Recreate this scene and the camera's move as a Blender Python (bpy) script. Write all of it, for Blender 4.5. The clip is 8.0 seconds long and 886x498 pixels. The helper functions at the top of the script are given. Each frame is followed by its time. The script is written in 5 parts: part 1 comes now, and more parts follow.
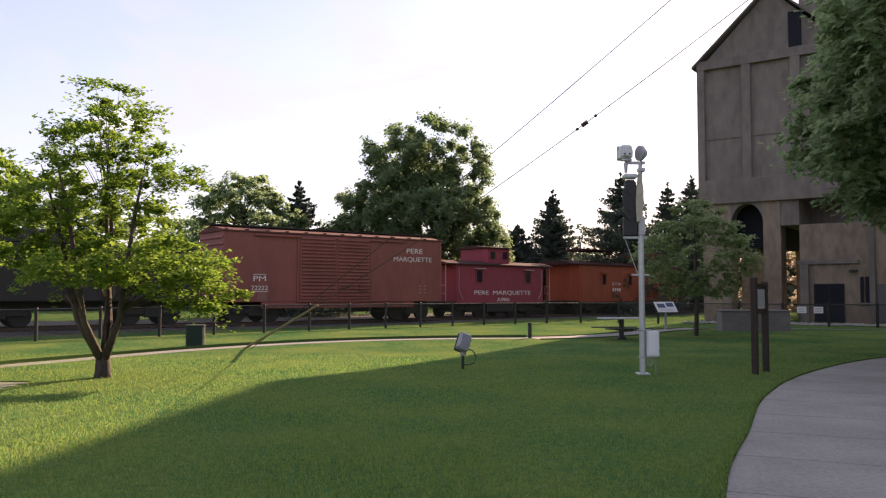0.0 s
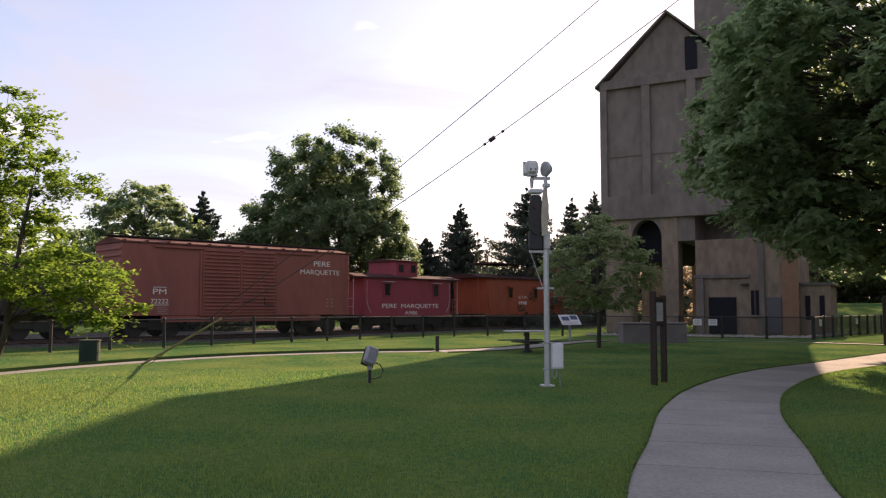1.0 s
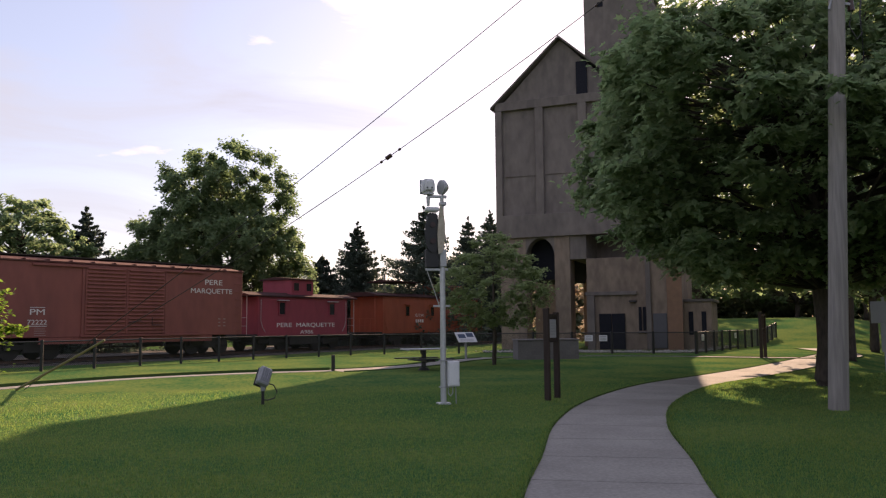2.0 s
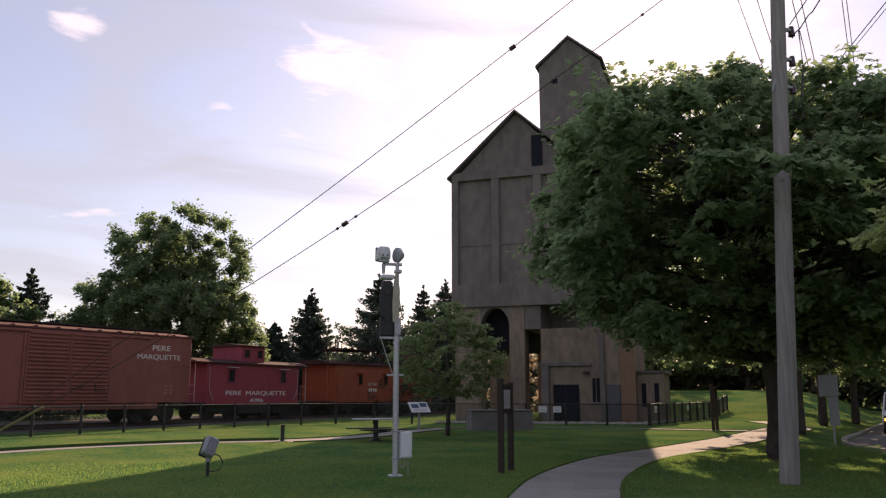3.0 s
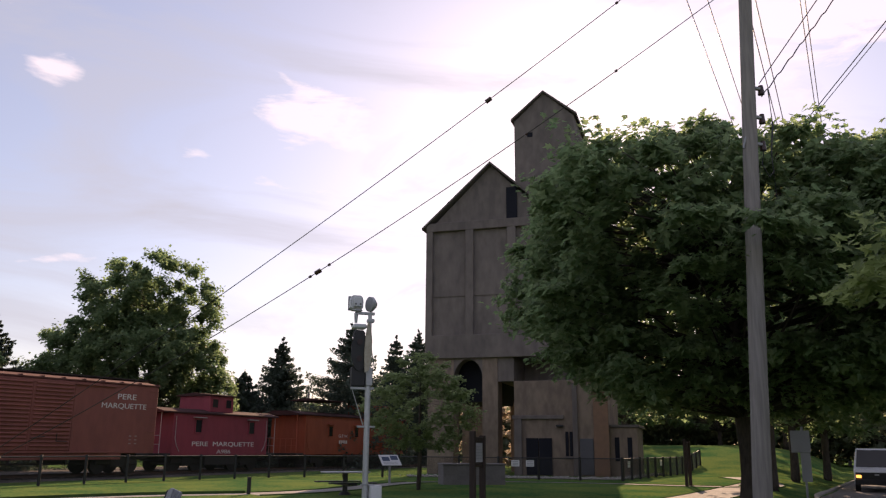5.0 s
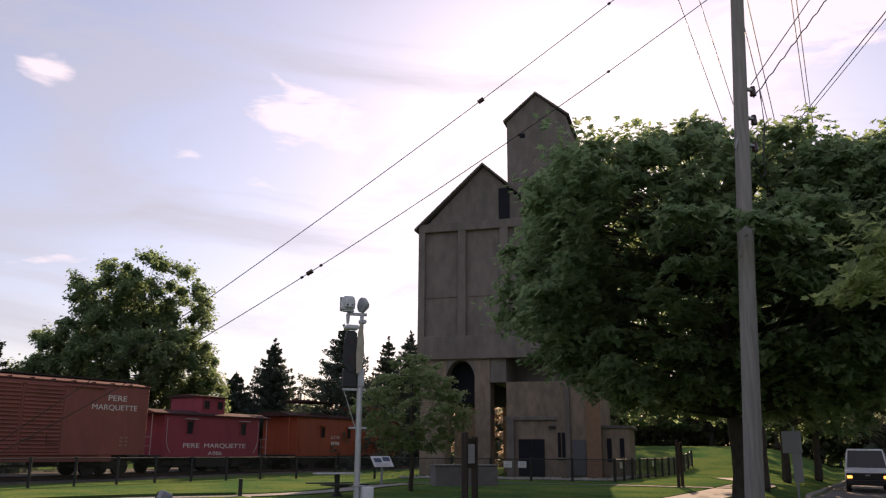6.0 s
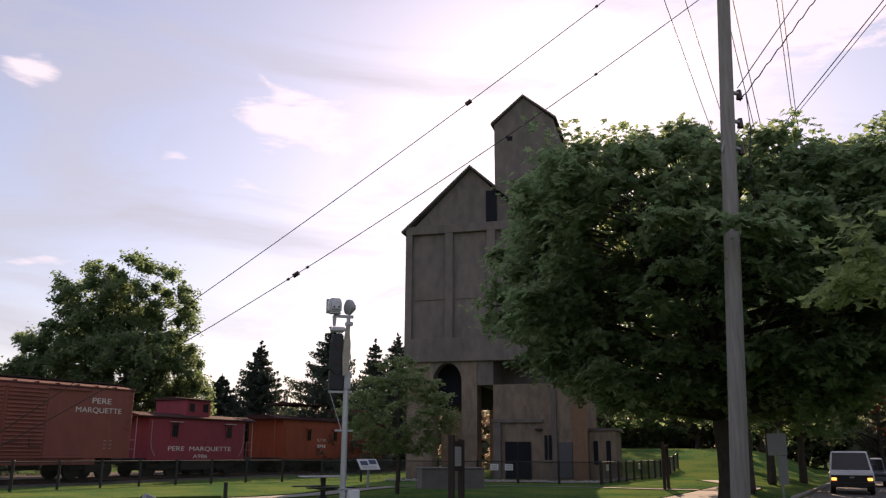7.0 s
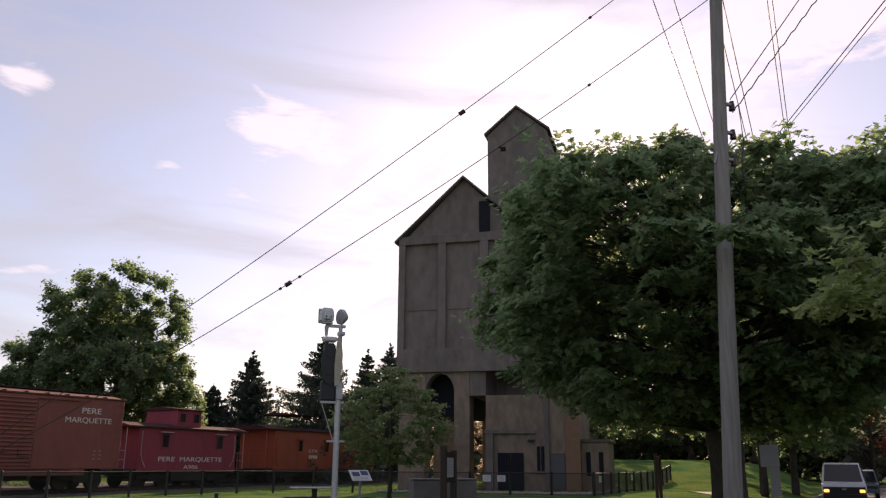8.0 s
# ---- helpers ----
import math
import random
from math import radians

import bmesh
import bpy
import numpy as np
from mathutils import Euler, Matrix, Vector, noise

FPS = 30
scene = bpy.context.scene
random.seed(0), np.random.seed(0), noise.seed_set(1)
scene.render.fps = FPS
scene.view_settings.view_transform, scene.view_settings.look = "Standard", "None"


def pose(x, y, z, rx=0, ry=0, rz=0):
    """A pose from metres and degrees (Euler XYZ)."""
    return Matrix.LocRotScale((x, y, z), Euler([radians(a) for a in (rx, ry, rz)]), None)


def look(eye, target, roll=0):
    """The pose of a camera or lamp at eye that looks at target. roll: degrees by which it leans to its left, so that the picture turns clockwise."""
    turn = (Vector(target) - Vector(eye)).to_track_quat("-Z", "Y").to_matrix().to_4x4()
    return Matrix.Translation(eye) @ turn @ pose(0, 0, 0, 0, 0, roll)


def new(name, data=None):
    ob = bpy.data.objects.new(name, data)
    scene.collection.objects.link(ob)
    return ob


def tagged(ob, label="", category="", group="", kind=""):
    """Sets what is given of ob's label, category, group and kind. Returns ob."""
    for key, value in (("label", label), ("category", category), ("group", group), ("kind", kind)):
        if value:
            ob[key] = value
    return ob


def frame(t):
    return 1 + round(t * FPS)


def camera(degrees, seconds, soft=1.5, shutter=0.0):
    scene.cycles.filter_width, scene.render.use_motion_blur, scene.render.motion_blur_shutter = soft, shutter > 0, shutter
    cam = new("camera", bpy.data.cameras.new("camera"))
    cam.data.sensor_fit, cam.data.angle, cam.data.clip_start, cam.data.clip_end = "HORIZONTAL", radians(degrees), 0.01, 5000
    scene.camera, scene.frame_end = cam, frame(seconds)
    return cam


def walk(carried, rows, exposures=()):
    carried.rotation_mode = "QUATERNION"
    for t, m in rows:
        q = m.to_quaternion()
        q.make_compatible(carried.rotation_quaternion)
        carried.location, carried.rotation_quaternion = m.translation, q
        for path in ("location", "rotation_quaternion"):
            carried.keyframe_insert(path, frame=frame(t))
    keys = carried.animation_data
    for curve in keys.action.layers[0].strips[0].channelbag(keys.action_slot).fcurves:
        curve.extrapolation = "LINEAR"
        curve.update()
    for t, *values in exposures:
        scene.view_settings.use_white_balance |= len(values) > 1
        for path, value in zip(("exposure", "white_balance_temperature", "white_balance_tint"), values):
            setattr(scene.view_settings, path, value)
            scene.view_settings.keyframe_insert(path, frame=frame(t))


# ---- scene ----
EXPO, SKY, SUNP, CLOUD = 1.30, 0.071, 3.8, 4.25

# ---- camera ----
cam = camera(57.0, 8.0, soft=1.25)
ROWS = [
    (0.0, 0.000, 0.000, 1.600, -0.055, 3.242, -0.079),
    (0.5, 0.009, 0.021, 1.600, -3.932, 3.721, 0.009),
    (1.0, 0.018, 0.041, 1.600, -6.483, 4.175, -0.011),
    (1.5, 0.027, 0.062, 1.600, -9.076, 4.612, 0.204),
    (2.0, 0.037, 0.082, 1.600, -13.727, 5.412, 0.521),
    (3.5, 0.064, 0.144, 1.600, -17.620, 12.151, -0.053),
    (4.0, 0.073, 0.165, 1.600, -18.524, 12.908, -0.330),
    (4.5, 0.082, 0.185, 1.600, -18.617, 13.597, -0.483),
    (6.0, 0.110, 0.247, 1.600, -19.258, 13.845, -0.374),
    (6.5, 0.119, 0.267, 1.600, -19.743, 13.934, -0.288),
    (7.0, 0.128, 0.288, 1.600, -20.179, 14.031, -0.298),
    (7.5, 0.137, 0.308, 1.600, -20.566, 14.580, -0.316),
    (8.0, 0.147, 0.329, 1.600, -20.675, 14.763, -0.390),
]
walk(cam, [(t, pose(x, y, z, 0, 0, yaw) @ pose(0, 0, 0, 90 + pitch, 0, 0) @ pose(0, 0, 0, 0, 0, -roll)) for t, x, y, z, yaw, pitch, roll in ROWS],
     [(t, EXPO + s, 6900, 33) for t, s in ((0.0, 0.35), (0.7, 0.2), (1.5, 0.08), (2.2, 0.0), (3.4, -0.22), (8.0, -0.25))])

# ---- sky and sun ----
SUN_AZ, SUN_EL = 28.9, 22.1        # heading clockwise from +y, height
world = bpy.data.worlds.new("sky")
scene.world = world
world.use_nodes = True
wn, wl = world.node_tree.nodes, world.node_tree.links
wn.clear()
sky = wn.new("ShaderNodeTexSky")
sky.sky_type, sky.sun_disc = "NISHITA", False
sky.sun_elevation, sky.sun_rotation = radians(SUN_EL), radians(SUN_AZ)
sky.air_density, sky.dust_density, sky.ozone_density = 1.1, 0.6, 2.0
geo = wn.new("ShaderNodeTexCoord")
flat = wn.new("ShaderNodeMapping")
flat.inputs["Scale"].default_value = (1.0, 1.0, 3.2)
wl.new(geo.outputs["Generated"], flat.inputs["Vector"])
n1 = wn.new("ShaderNodeTexNoise")
n1.inputs["Scale"].default_value, n1.inputs["Detail"].default_value, n1.inputs["Roughness"].default_value = 2.1, 9.0, 0.58
n1.inputs["Distortion"].default_value = 0.9
wl.new(flat.outputs["Vector"], n1.inputs["Vector"])
cr = wn.new("ShaderNodeMapRange")
cr.inputs["From Min"].default_value, cr.inputs["From Max"].default_value = 0.45, 0.68
cr.inputs["To Min"].default_value, cr.inputs["To Max"].default_value = 0.38, 0.90
wl.new(n1.outputs["Fac"], cr.inputs["Value"])
mix = wn.new("ShaderNodeMix")
mix.data_type = "RGBA"
mix.inputs["B"].default_value = (CLOUD * 0.89, CLOUD * 0.99, CLOUD * 1.05, 1)
wl.new(cr.outputs["Result"], mix.inputs["Factor"])
wl.new(sky.outputs["Color"], mix.inputs["A"])
bg = wn.new("ShaderNodeBackground")
bg.inputs["Strength"].default_value = SKY
n2 = wn.new("ShaderNodeTexNoise")          # small puffs of brighter cloud
n2.inputs["Scale"].default_value, n2.inputs["Detail"].default_value, n2.inputs["Roughness"].default_value = 7.0, 8.0, 0.55
wl.new(flat.outputs["Vector"], n2.inputs["Vector"])
puff = wn.new("ShaderNodeMapRange")
puff.inputs["From Min"].default_value, puff.inputs["From Max"].default_value = 0.66, 0.76
puff.inputs["To Max"].default_value = 0.8
wl.new(n2.outputs["Fac"], puff.inputs["Value"])
mix2 = wn.new("ShaderNodeMix")
mix2.data_type = "RGBA"
mix2.inputs["B"].default_value = (CLOUD * 1.7, CLOUD * 1.65, CLOUD * 1.62, 1)
wl.new(puff.outputs["Result"], mix2.inputs["Factor"])
wl.new(mix.outputs["Result"], mix2.inputs["A"])
last = mix2.outputs["Result"]


def cloud_bank(heading, height, wide, grain, low, seed):
    """A bright ragged cloud: where its round edge, frayed by noise, passes a threshold."""
    a, e = radians(heading), radians(height)
    dot = wn.new("ShaderNodeVectorMath")
    dot.operation = "DISTANCE"
    dot.inputs[1].default_value = (math.sin(a) * math.cos(e), math.cos(a) * math.cos(e), math.sin(e) * 1.9)
    tall = wn.new("ShaderNodeMapping")
    tall.inputs["Scale"].default_value = (1, 1, 1.9)
    wl.new(geo.outputs["Generated"], tall.inputs["Vector"])
    wl.new(tall.outputs["Vector"], dot.inputs[0])
    near = wn.new("ShaderNodeMapRange")
    near.inputs["From Min"].default_value, near.inputs["From Max"].default_value = wide, 0.0
    near.inputs["To Max"].default_value = 0.5
    wl.new(dot.outputs["Value"], near.inputs["Value"])
    tn = wn.new("ShaderNodeTexNoise")
    tn.noise_dimensions = "4D"
    tn.inputs["W"].default_value = seed
    tn.inputs["Scale"].default_value, tn.inputs["Detail"].default_value, tn.inputs["Roughness"].default_value, tn.inputs["Distortion"].default_value = grain, 9.0, 0.62, 0.6
    wl.new(flat.outputs["Vector"], tn.inputs["Vector"])
    add = wn.new("ShaderNodeMath")
    wl.new(near.outputs["Result"], add.inputs[0])
    wl.new(tn.outputs["Fac"], add.inputs[1])
    edge = wn.new("ShaderNodeMapRange")
    edge.inputs["From Min"].default_value, edge.inputs["From Max"].default_value, edge.inputs["To Max"].default_value = low, low + 0.11, 0.8
    wl.new(add.outputs["Value"], edge.inputs["Value"])
    over = wn.new("ShaderNodeMix")
    over.data_type = "RGBA"
    over.inputs["B"].default_value = (CLOUD * 1.7, CLOUD * 1.66, CLOUD * 1.66, 1)
    wl.new(edge.outputs["Result"], over.inputs["Factor"])
    wl.new(last, over.inputs["A"])
    return over.outputs["Result"]


last = cloud_bank(9.3, 22.2, 0.17, 8.0, 0.775, 1.0)
last = cloud_bank(47.0, 28.0, 0.22, 8.0, 0.72, 4.0)
last = cloud_bank(-9.0, 23.5, 0.09, 4.0, 0.80, 7.0)
wl.new(last, bg.inputs["Color"])
wout = wn.new("ShaderNodeOutputWorld")
wl.new(bg.outputs["Background"], wout.inputs["Surface"])
sun = new("sun", bpy.data.lights.new("sun", "SUN"))
sun.data.energy, sun.data.angle, sun.data.color = SUNP, radians(0.5), (1.0, 0.79, 0.50)
a, e = radians(SUN_AZ), radians(SUN_EL)
sun.matrix_world = look((0, 0, 60), (-math.sin(a) * math.cos(e), -math.cos(a) * math.cos(e), 60 - math.sin(e)))


# ---- materials ----
def material(name, colour, other=None, rough=0.8, metal=0.0, big=0.6, fine=14.0, amount=0.5, bump=0.2, grain=60.0, spread=0.08, stretch=(1, 1, 1), spec=0.5, relief=0.02):
    """Two colours mixed by a coarse and a fine noise at real size, with a fine relief and some change from piece to piece."""
    m = bpy.data.materials.new(name)
    m.use_nodes = True
    n, l = m.node_tree.nodes, m.node_tree.links
    b = n["Principled BSDF"]
    other = other or tuple(c * 0.72 for c in colour)
    co = n.new("ShaderNodeTexCoord")
    mp = n.new("ShaderNodeMapping")
    mp.inputs["Scale"].default_value = stretch
    l.new(co.outputs["Object"], mp.inputs["Vector"])
    c1, c2, c3 = (n.new("ShaderNodeTexNoise") for _ in range(3))
    for c, s in ((c1, big), (c2, fine), (c3, grain)):
        c.inputs["Scale"].default_value, c.inputs["Detail"].default_value = s, 5.0
        l.new(mp.outputs["Vector"], c.inputs["Vector"])
    add = n.new("ShaderNodeMath")
    add.operation = "ADD"
    l.new(c1.outputs["Fac"], add.inputs[0])
    l.new(c2.outputs["Fac"], add.inputs[1])
    mr = n.new("ShaderNodeMapRange")
    mr.inputs["From Min"].default_value, mr.inputs["From Max"].default_value = 1.0 - 0.35 / max(amount, 0.05) * 0.5, 1.0 + 0.35 / max(amount, 0.05) * 0.5
    l.new(add.outputs["Value"], mr.inputs["Value"])
    mx = n.new("ShaderNodeMix")
    mx.data_type = "RGBA"
    mx.inputs["A"].default_value, mx.inputs["B"].default_value = (*colour, 1), (*other, 1)
    l.new(mr.outputs["Result"], mx.inputs["Factor"])
    oi = n.new("ShaderNodeObjectInfo")
    vr = n.new("ShaderNodeMapRange")
    vr.inputs["To Min"].default_value, vr.inputs["To Max"].default_value = 1 - spread, 1 + spread
    l.new(oi.outputs["Random"], vr.inputs["Value"])
    hs = n.new("ShaderNodeHueSaturation")
    l.new(vr.outputs["Result"], hs.inputs["Value"])
    l.new(mx.outputs["Result"], hs.inputs["Color"])
    l.new(hs.outputs["Color"], b.inputs["Base Color"])
    rr = n.new("ShaderNodeMapRange")
    rr.inputs["To Min"].default_value, rr.inputs["To Max"].default_value = max(rough - 0.1, 0.03), min(rough + 0.1, 1.0)
    l.new(c2.outputs["Fac"], rr.inputs["Value"])
    l.new(rr.outputs["Result"], b.inputs["Roughness"])
    b.inputs["Metallic"].default_value = metal
    b.inputs["Specular IOR Level"].default_value = spec
    if bump:
        bp = n.new("ShaderNodeBump")
        bp.inputs["Strength"].default_value, bp.inputs["Distance"].default_value = bump, relief
        l.new(c3.outputs["Fac"], bp.inputs["Height"])
        l.new(bp.outputs["Normal"], b.inputs["Normal"])
    return m


def leaf_material(name, colour, other, through_light):
    """A leaf: diffuse and some gloss above, light coming through, and its tone changing from leaf to leaf."""
    m = bpy.data.materials.new(name)
    m.use_nodes = True
    n, l = m.node_tree.nodes, m.node_tree.links
    b, out = n["Principled BSDF"], n["Material Output"]
    g = n.new("ShaderNodeNewGeometry")
    mx = n.new("ShaderNodeMix")
    mx.data_type = "RGBA"
    mx.inputs["A"].default_value, mx.inputs["B"].default_value = (*colour, 1), (*other, 1)
    l.new(g.outputs["Random Per Island"], mx.inputs["Factor"])
    l.new(mx.outputs["Result"], b.inputs["Base Color"])
    b.inputs["Roughness"].default_value = 0.55
    b.inputs["Specular IOR Level"].default_value = 0.3
    tr = n.new("ShaderNodeBsdfTranslucent")
    hs = n.new("ShaderNodeHueSaturation")
    hs.inputs["Hue"].default_value, hs.inputs["Saturation"].default_value, hs.inputs["Value"].default_value = 0.497, 1.05, 2.2
    l.new(mx.outputs["Result"], hs.inputs["Color"])
    l.new(hs.outputs["Color"], tr.inputs["Color"])
    sh = n.new("ShaderNodeMixShader")
    sh.inputs["Fac"].default_value = through_light
    l.new(b.outputs["BSDF"], sh.inputs[1])
    l.new(tr.outputs["BSDF"], sh.inputs[2])
    l.new(sh.outputs["Shader"], out.inputs["Surface"])
    return m


def plain(name, colour, rough=0.5, metal=0.0):
    return material(name, colour, tuple(c * 0.85 for c in colour), rough, metal, 2.0, 30.0, 0.4, 0.05, 80.0)


GRASS = material("lawn_grass", (0.046, 0.128, 0.046), (0.150, 0.202, 0.060), 0.95, big=0.42, fine=9.0, amount=1.0, bump=1.0, grain=13.0, spread=0.0, spec=0.0, relief=0.07)
TURF = material("turf_edge", (0.052, 0.112, 0.034), (0.060, 0.085, 0.032), 0.95, big=1.0, fine=8.0, bump=0.6, spec=0.0)
BLADE = leaf_material("grass_blade", (0.050, 0.135, 0.042), (0.165, 0.212, 0.052), 0.5)
WALKWAY = material("pale_concrete", (0.330, 0.315, 0.290), (0.235, 0.225, 0.210), 0.9, big=0.8, fine=26.0, amount=0.8, bump=0.4, grain=120.0, spread=0.06, spec=0.12)
TOWER = material("old_concrete", (0.205, 0.174, 0.158), (0.130, 0.112, 0.105), 0.95, big=0.35, fine=2.6, amount=0.7, bump=0.4, grain=18.0, spread=0.03, stretch=(1, 1, 0.45))
TOWER_DARK = material("weathered_roofing", (0.15, 0.13, 0.12), (0.09, 0.08, 0.075), 0.9, bump=0.3, grain=20.0)
RENDERED = material("rust_brown_render", (0.26, 0.150, 0.095), (0.19, 0.115, 0.08), 0.95, big=0.5, fine=3.0, bump=0.3)
TOWER_WARM = material("stained_concrete", (0.255, 0.195, 0.150), (0.165, 0.125, 0.100), 0.95, big=0.6, fine=3.5, amount=0.9, bump=0.4, grain=18.0, spread=0.05, stretch=(1, 1, 0.45))
DOOR2 = plain("dull_grey_door", (0.09, 0.09, 0.105), 0.5)
BLOCK = material("painted_block", (0.20, 0.185, 0.19), (0.15, 0.14, 0.145), 0.9, bump=0.3, grain=40.0)
# Near-black of doors, vent and windows; it also darkens the arch's filler body.
VOID = material("near_black", (0.016, 0.017, 0.026), (0.010, 0.011, 0.017), 0.8, bump=0.2, spec=0.2)
BOX_RED = material("freight_car_red", (0.290, 0.083, 0.064), (0.215, 0.064, 0.052), 0.62, big=0.5, fine=3.0, amount=0.6, bump=0.12, grain=30.0, stretch=(1, 1, 0.35))
CAB_RED = material("caboose_red", (0.315, 0.045, 0.068), (0.230, 0.036, 0.054), 0.55, big=0.5, fine=3.0, bump=0.1, grain=30.0, stretch=(1, 1, 0.35))
CAB_ORANGE = material("caboose_orange", (0.400, 0.080, 0.032), (0.280, 0.060, 0.028), 0.6, big=0.5, fine=3.0, bump=0.1, grain=30.0, stretch=(1, 1, 0.35))
BOX_ROOF = material("boxcar_roof", (0.105, 0.040, 0.034), (0.15, 0.07, 0.06), 0.9, big=0.8, fine=5.0, bump=0.15, spec=0.1)
AWNING = plain("pale_awning", (0.46, 0.42, 0.42), 0.6)
CAR_ROOF = material("car_roof", (0.085, 0.040, 0.040), (0.050, 0.028, 0.028), 0.9, bump=0.15, spec=0.1)
IRON = material("black_iron", (0.018, 0.017, 0.017), (0.035, 0.028, 0.024), 0.65, bump=0.2)
RUST = material("rusty_rail", (0.10, 0.055, 0.035), (0.06, 0.035, 0.025), 0.6, metal=0.5, bump=0.2)
TIE = material("old_tie", (0.07, 0.055, 0.045), (0.04, 0.033, 0.028), 0.95, bump=0.4)
GRAVEL = material("track_ballast", (0.15, 0.135, 0.125), (0.07, 0.064, 0.060), 0.95, big=2.0, fine=18.0, amount=0.9, bump=1.0, grain=28.0, spec=0.1)
FADED = plain("faded_lettering", (0.34, 0.24, 0.22), 0.7)
LETTER = plain("letter_white", (0.72, 0.68, 0.66), 0.6)
SILVER = material("aluminium_paint", (0.48, 0.49, 0.50), (0.36, 0.37, 0.39), 0.42, metal=0.35, bump=0.05)
WHITE = plain("white_enamel", (0.66, 0.67, 0.69), 0.4)
GREY = plain("grey_enamel", (0.30, 0.31, 0.33), 0.45)
BLACK = plain("black_paint", (0.016, 0.016, 0.018), 0.5)
BROWN = material("stained_post", (0.040, 0.024, 0.018), (0.024, 0.015, 0.012), 0.8, bump=0.3, stretch=(1, 1, 0.1), fine=30.0)
POLE = material("weathered_pole", (0.300, 0.275, 0.260), (0.195, 0.18, 0.172), 0.9, big=0.8, fine=20.0, amount=0.8, bump=0.5, grain=70.0, stretch=(1, 1, 0.06))
BARK = material("bark", (0.085, 0.066, 0.052), (0.040, 0.032, 0.027), 0.95, big=2.0, fine=14.0, amount=0.8, bump=0.9, grain=22.0, stretch=(1, 1, 0.3))
ASPHALT = material("road_asphalt", (0.16, 0.15, 0.145), (0.11, 0.105, 0.10), 0.9, big=0.4, fine=6.0, bump=0.4, grain=90.0)
GREEN_BIN = plain("green_drum", (0.006, 0.028, 0.020), 0.8)
GLASS = plain("dark_glass", (0.02, 0.022, 0.026), 0.08)
LEAF_SPRING = leaf_material("young_leaf", (0.075, 0.138, 0.024), (0.140, 0.205, 0.038), 0.52)
LEAF_MAPLE = leaf_material("maple_leaf", (0.110, 0.170, 0.085), (0.165, 0.212, 0.110), 0.58)
LEAF_FAR = leaf_material("far_leaf", (0.098, 0.155, 0.080), (0.150, 0.200, 0.095), 0.5)
# Farthest trees: distance haze is put into the leaf colour, paler and greyer.
LEAF_HAZE = leaf_material("haze_tinted_leaf", (0.100, 0.125, 0.075), (0.160, 0.175, 0.110), 0.5)
LEAF_SMALL = leaf_material("pale_leaf", (0.135, 0.185, 0.085), (0.185, 0.230, 0.110), 0.5)
LEAF_SPRING2 = leaf_material("fresh_maple_leaf", (0.160, 0.205, 0.085), (0.230, 0.275, 0.112), 0.5)
LEAF_RED = leaf_material("red_leaf", (0.16, 0.028, 0.014), (0.24, 0.06, 0.02), 0.4)
NEEDLE = leaf_material("spruce_needle", (0.055, 0.082, 0.064), (0.090, 0.118, 0.090), 0.25)


# ---- builders ----
def thing(name, m, label, category, group="", kind=""):
    ob = new(name)
    ob.empty_display_size = 0.2
    ob.matrix_world = m
    return tagged(ob, label, category, group, kind)


def part(name, bm, mat, parent=None, label="", smooth=False):
    me = bpy.data.meshes.new(name)
    if smooth:
        for f in bm.faces:
            f.smooth = True
    bm.to_mesh(me)
    bm.free()
    me.materials.append(mat)
    ob = new(name, me)
    if parent is not None:
        ob.parent = parent
    if label:
        ob["label"] = label
    return ob


def box(bm, x0, y0, z0, x1, y1, z1, bevel=0.0, m=None):
    r = bmesh.ops.create_cube(bm, size=1.0)
    vs = r["verts"]
    for v in vs:
        v.co = Vector(((x0 + x1) / 2 + v.co.x * (x1 - x0), (y0 + y1) / 2 + v.co.y * (y1 - y0), (z0 + z1) / 2 + v.co.z * (z1 - z0)))
    if bevel:
        es = list({e for v in vs for e in v.link_edges})
        r = bmesh.ops.bevel(bm, geom=es, offset=bevel, segments=1, affect="EDGES")
        vs = list({v for f in r["faces"] for v in f.verts} | {v for v in vs if v.is_valid})
    if m is not None:
        bmesh.ops.transform(bm, matrix=m, verts=vs)
    return bm


def boxed(*args, **kw):
    return box(bmesh.new(), *args, **kw)


def rod(bm, p, q, r0, r1=None, n=10, caps=True):
    """A round bar from p to q."""
    p, q = Vector(p), Vector(q)
    r1 = r0 if r1 is None else r1
    turn = (q - p).to_track_quat("Z", "Y").to_matrix()
    rings = []
    for c, r in ((p, r0), (q, r1)):
        rings.append([bm.verts.new(c + turn @ Vector((r * math.cos(2 * math.pi * k / n), r * math.sin(2 * math.pi * k / n), 0))) for k in range(n)])
    for k in range(n):
        bm.faces.new((rings[0][k], rings[0][(k + 1) % n], rings[1][(k + 1) % n], rings[1][k]))
    if caps:
        bm.faces.new(rings[0][::-1])
        bm.faces.new(rings[1])
    return bm


def roded(*args, **kw):
    return rod(bmesh.new(), *args, **kw)


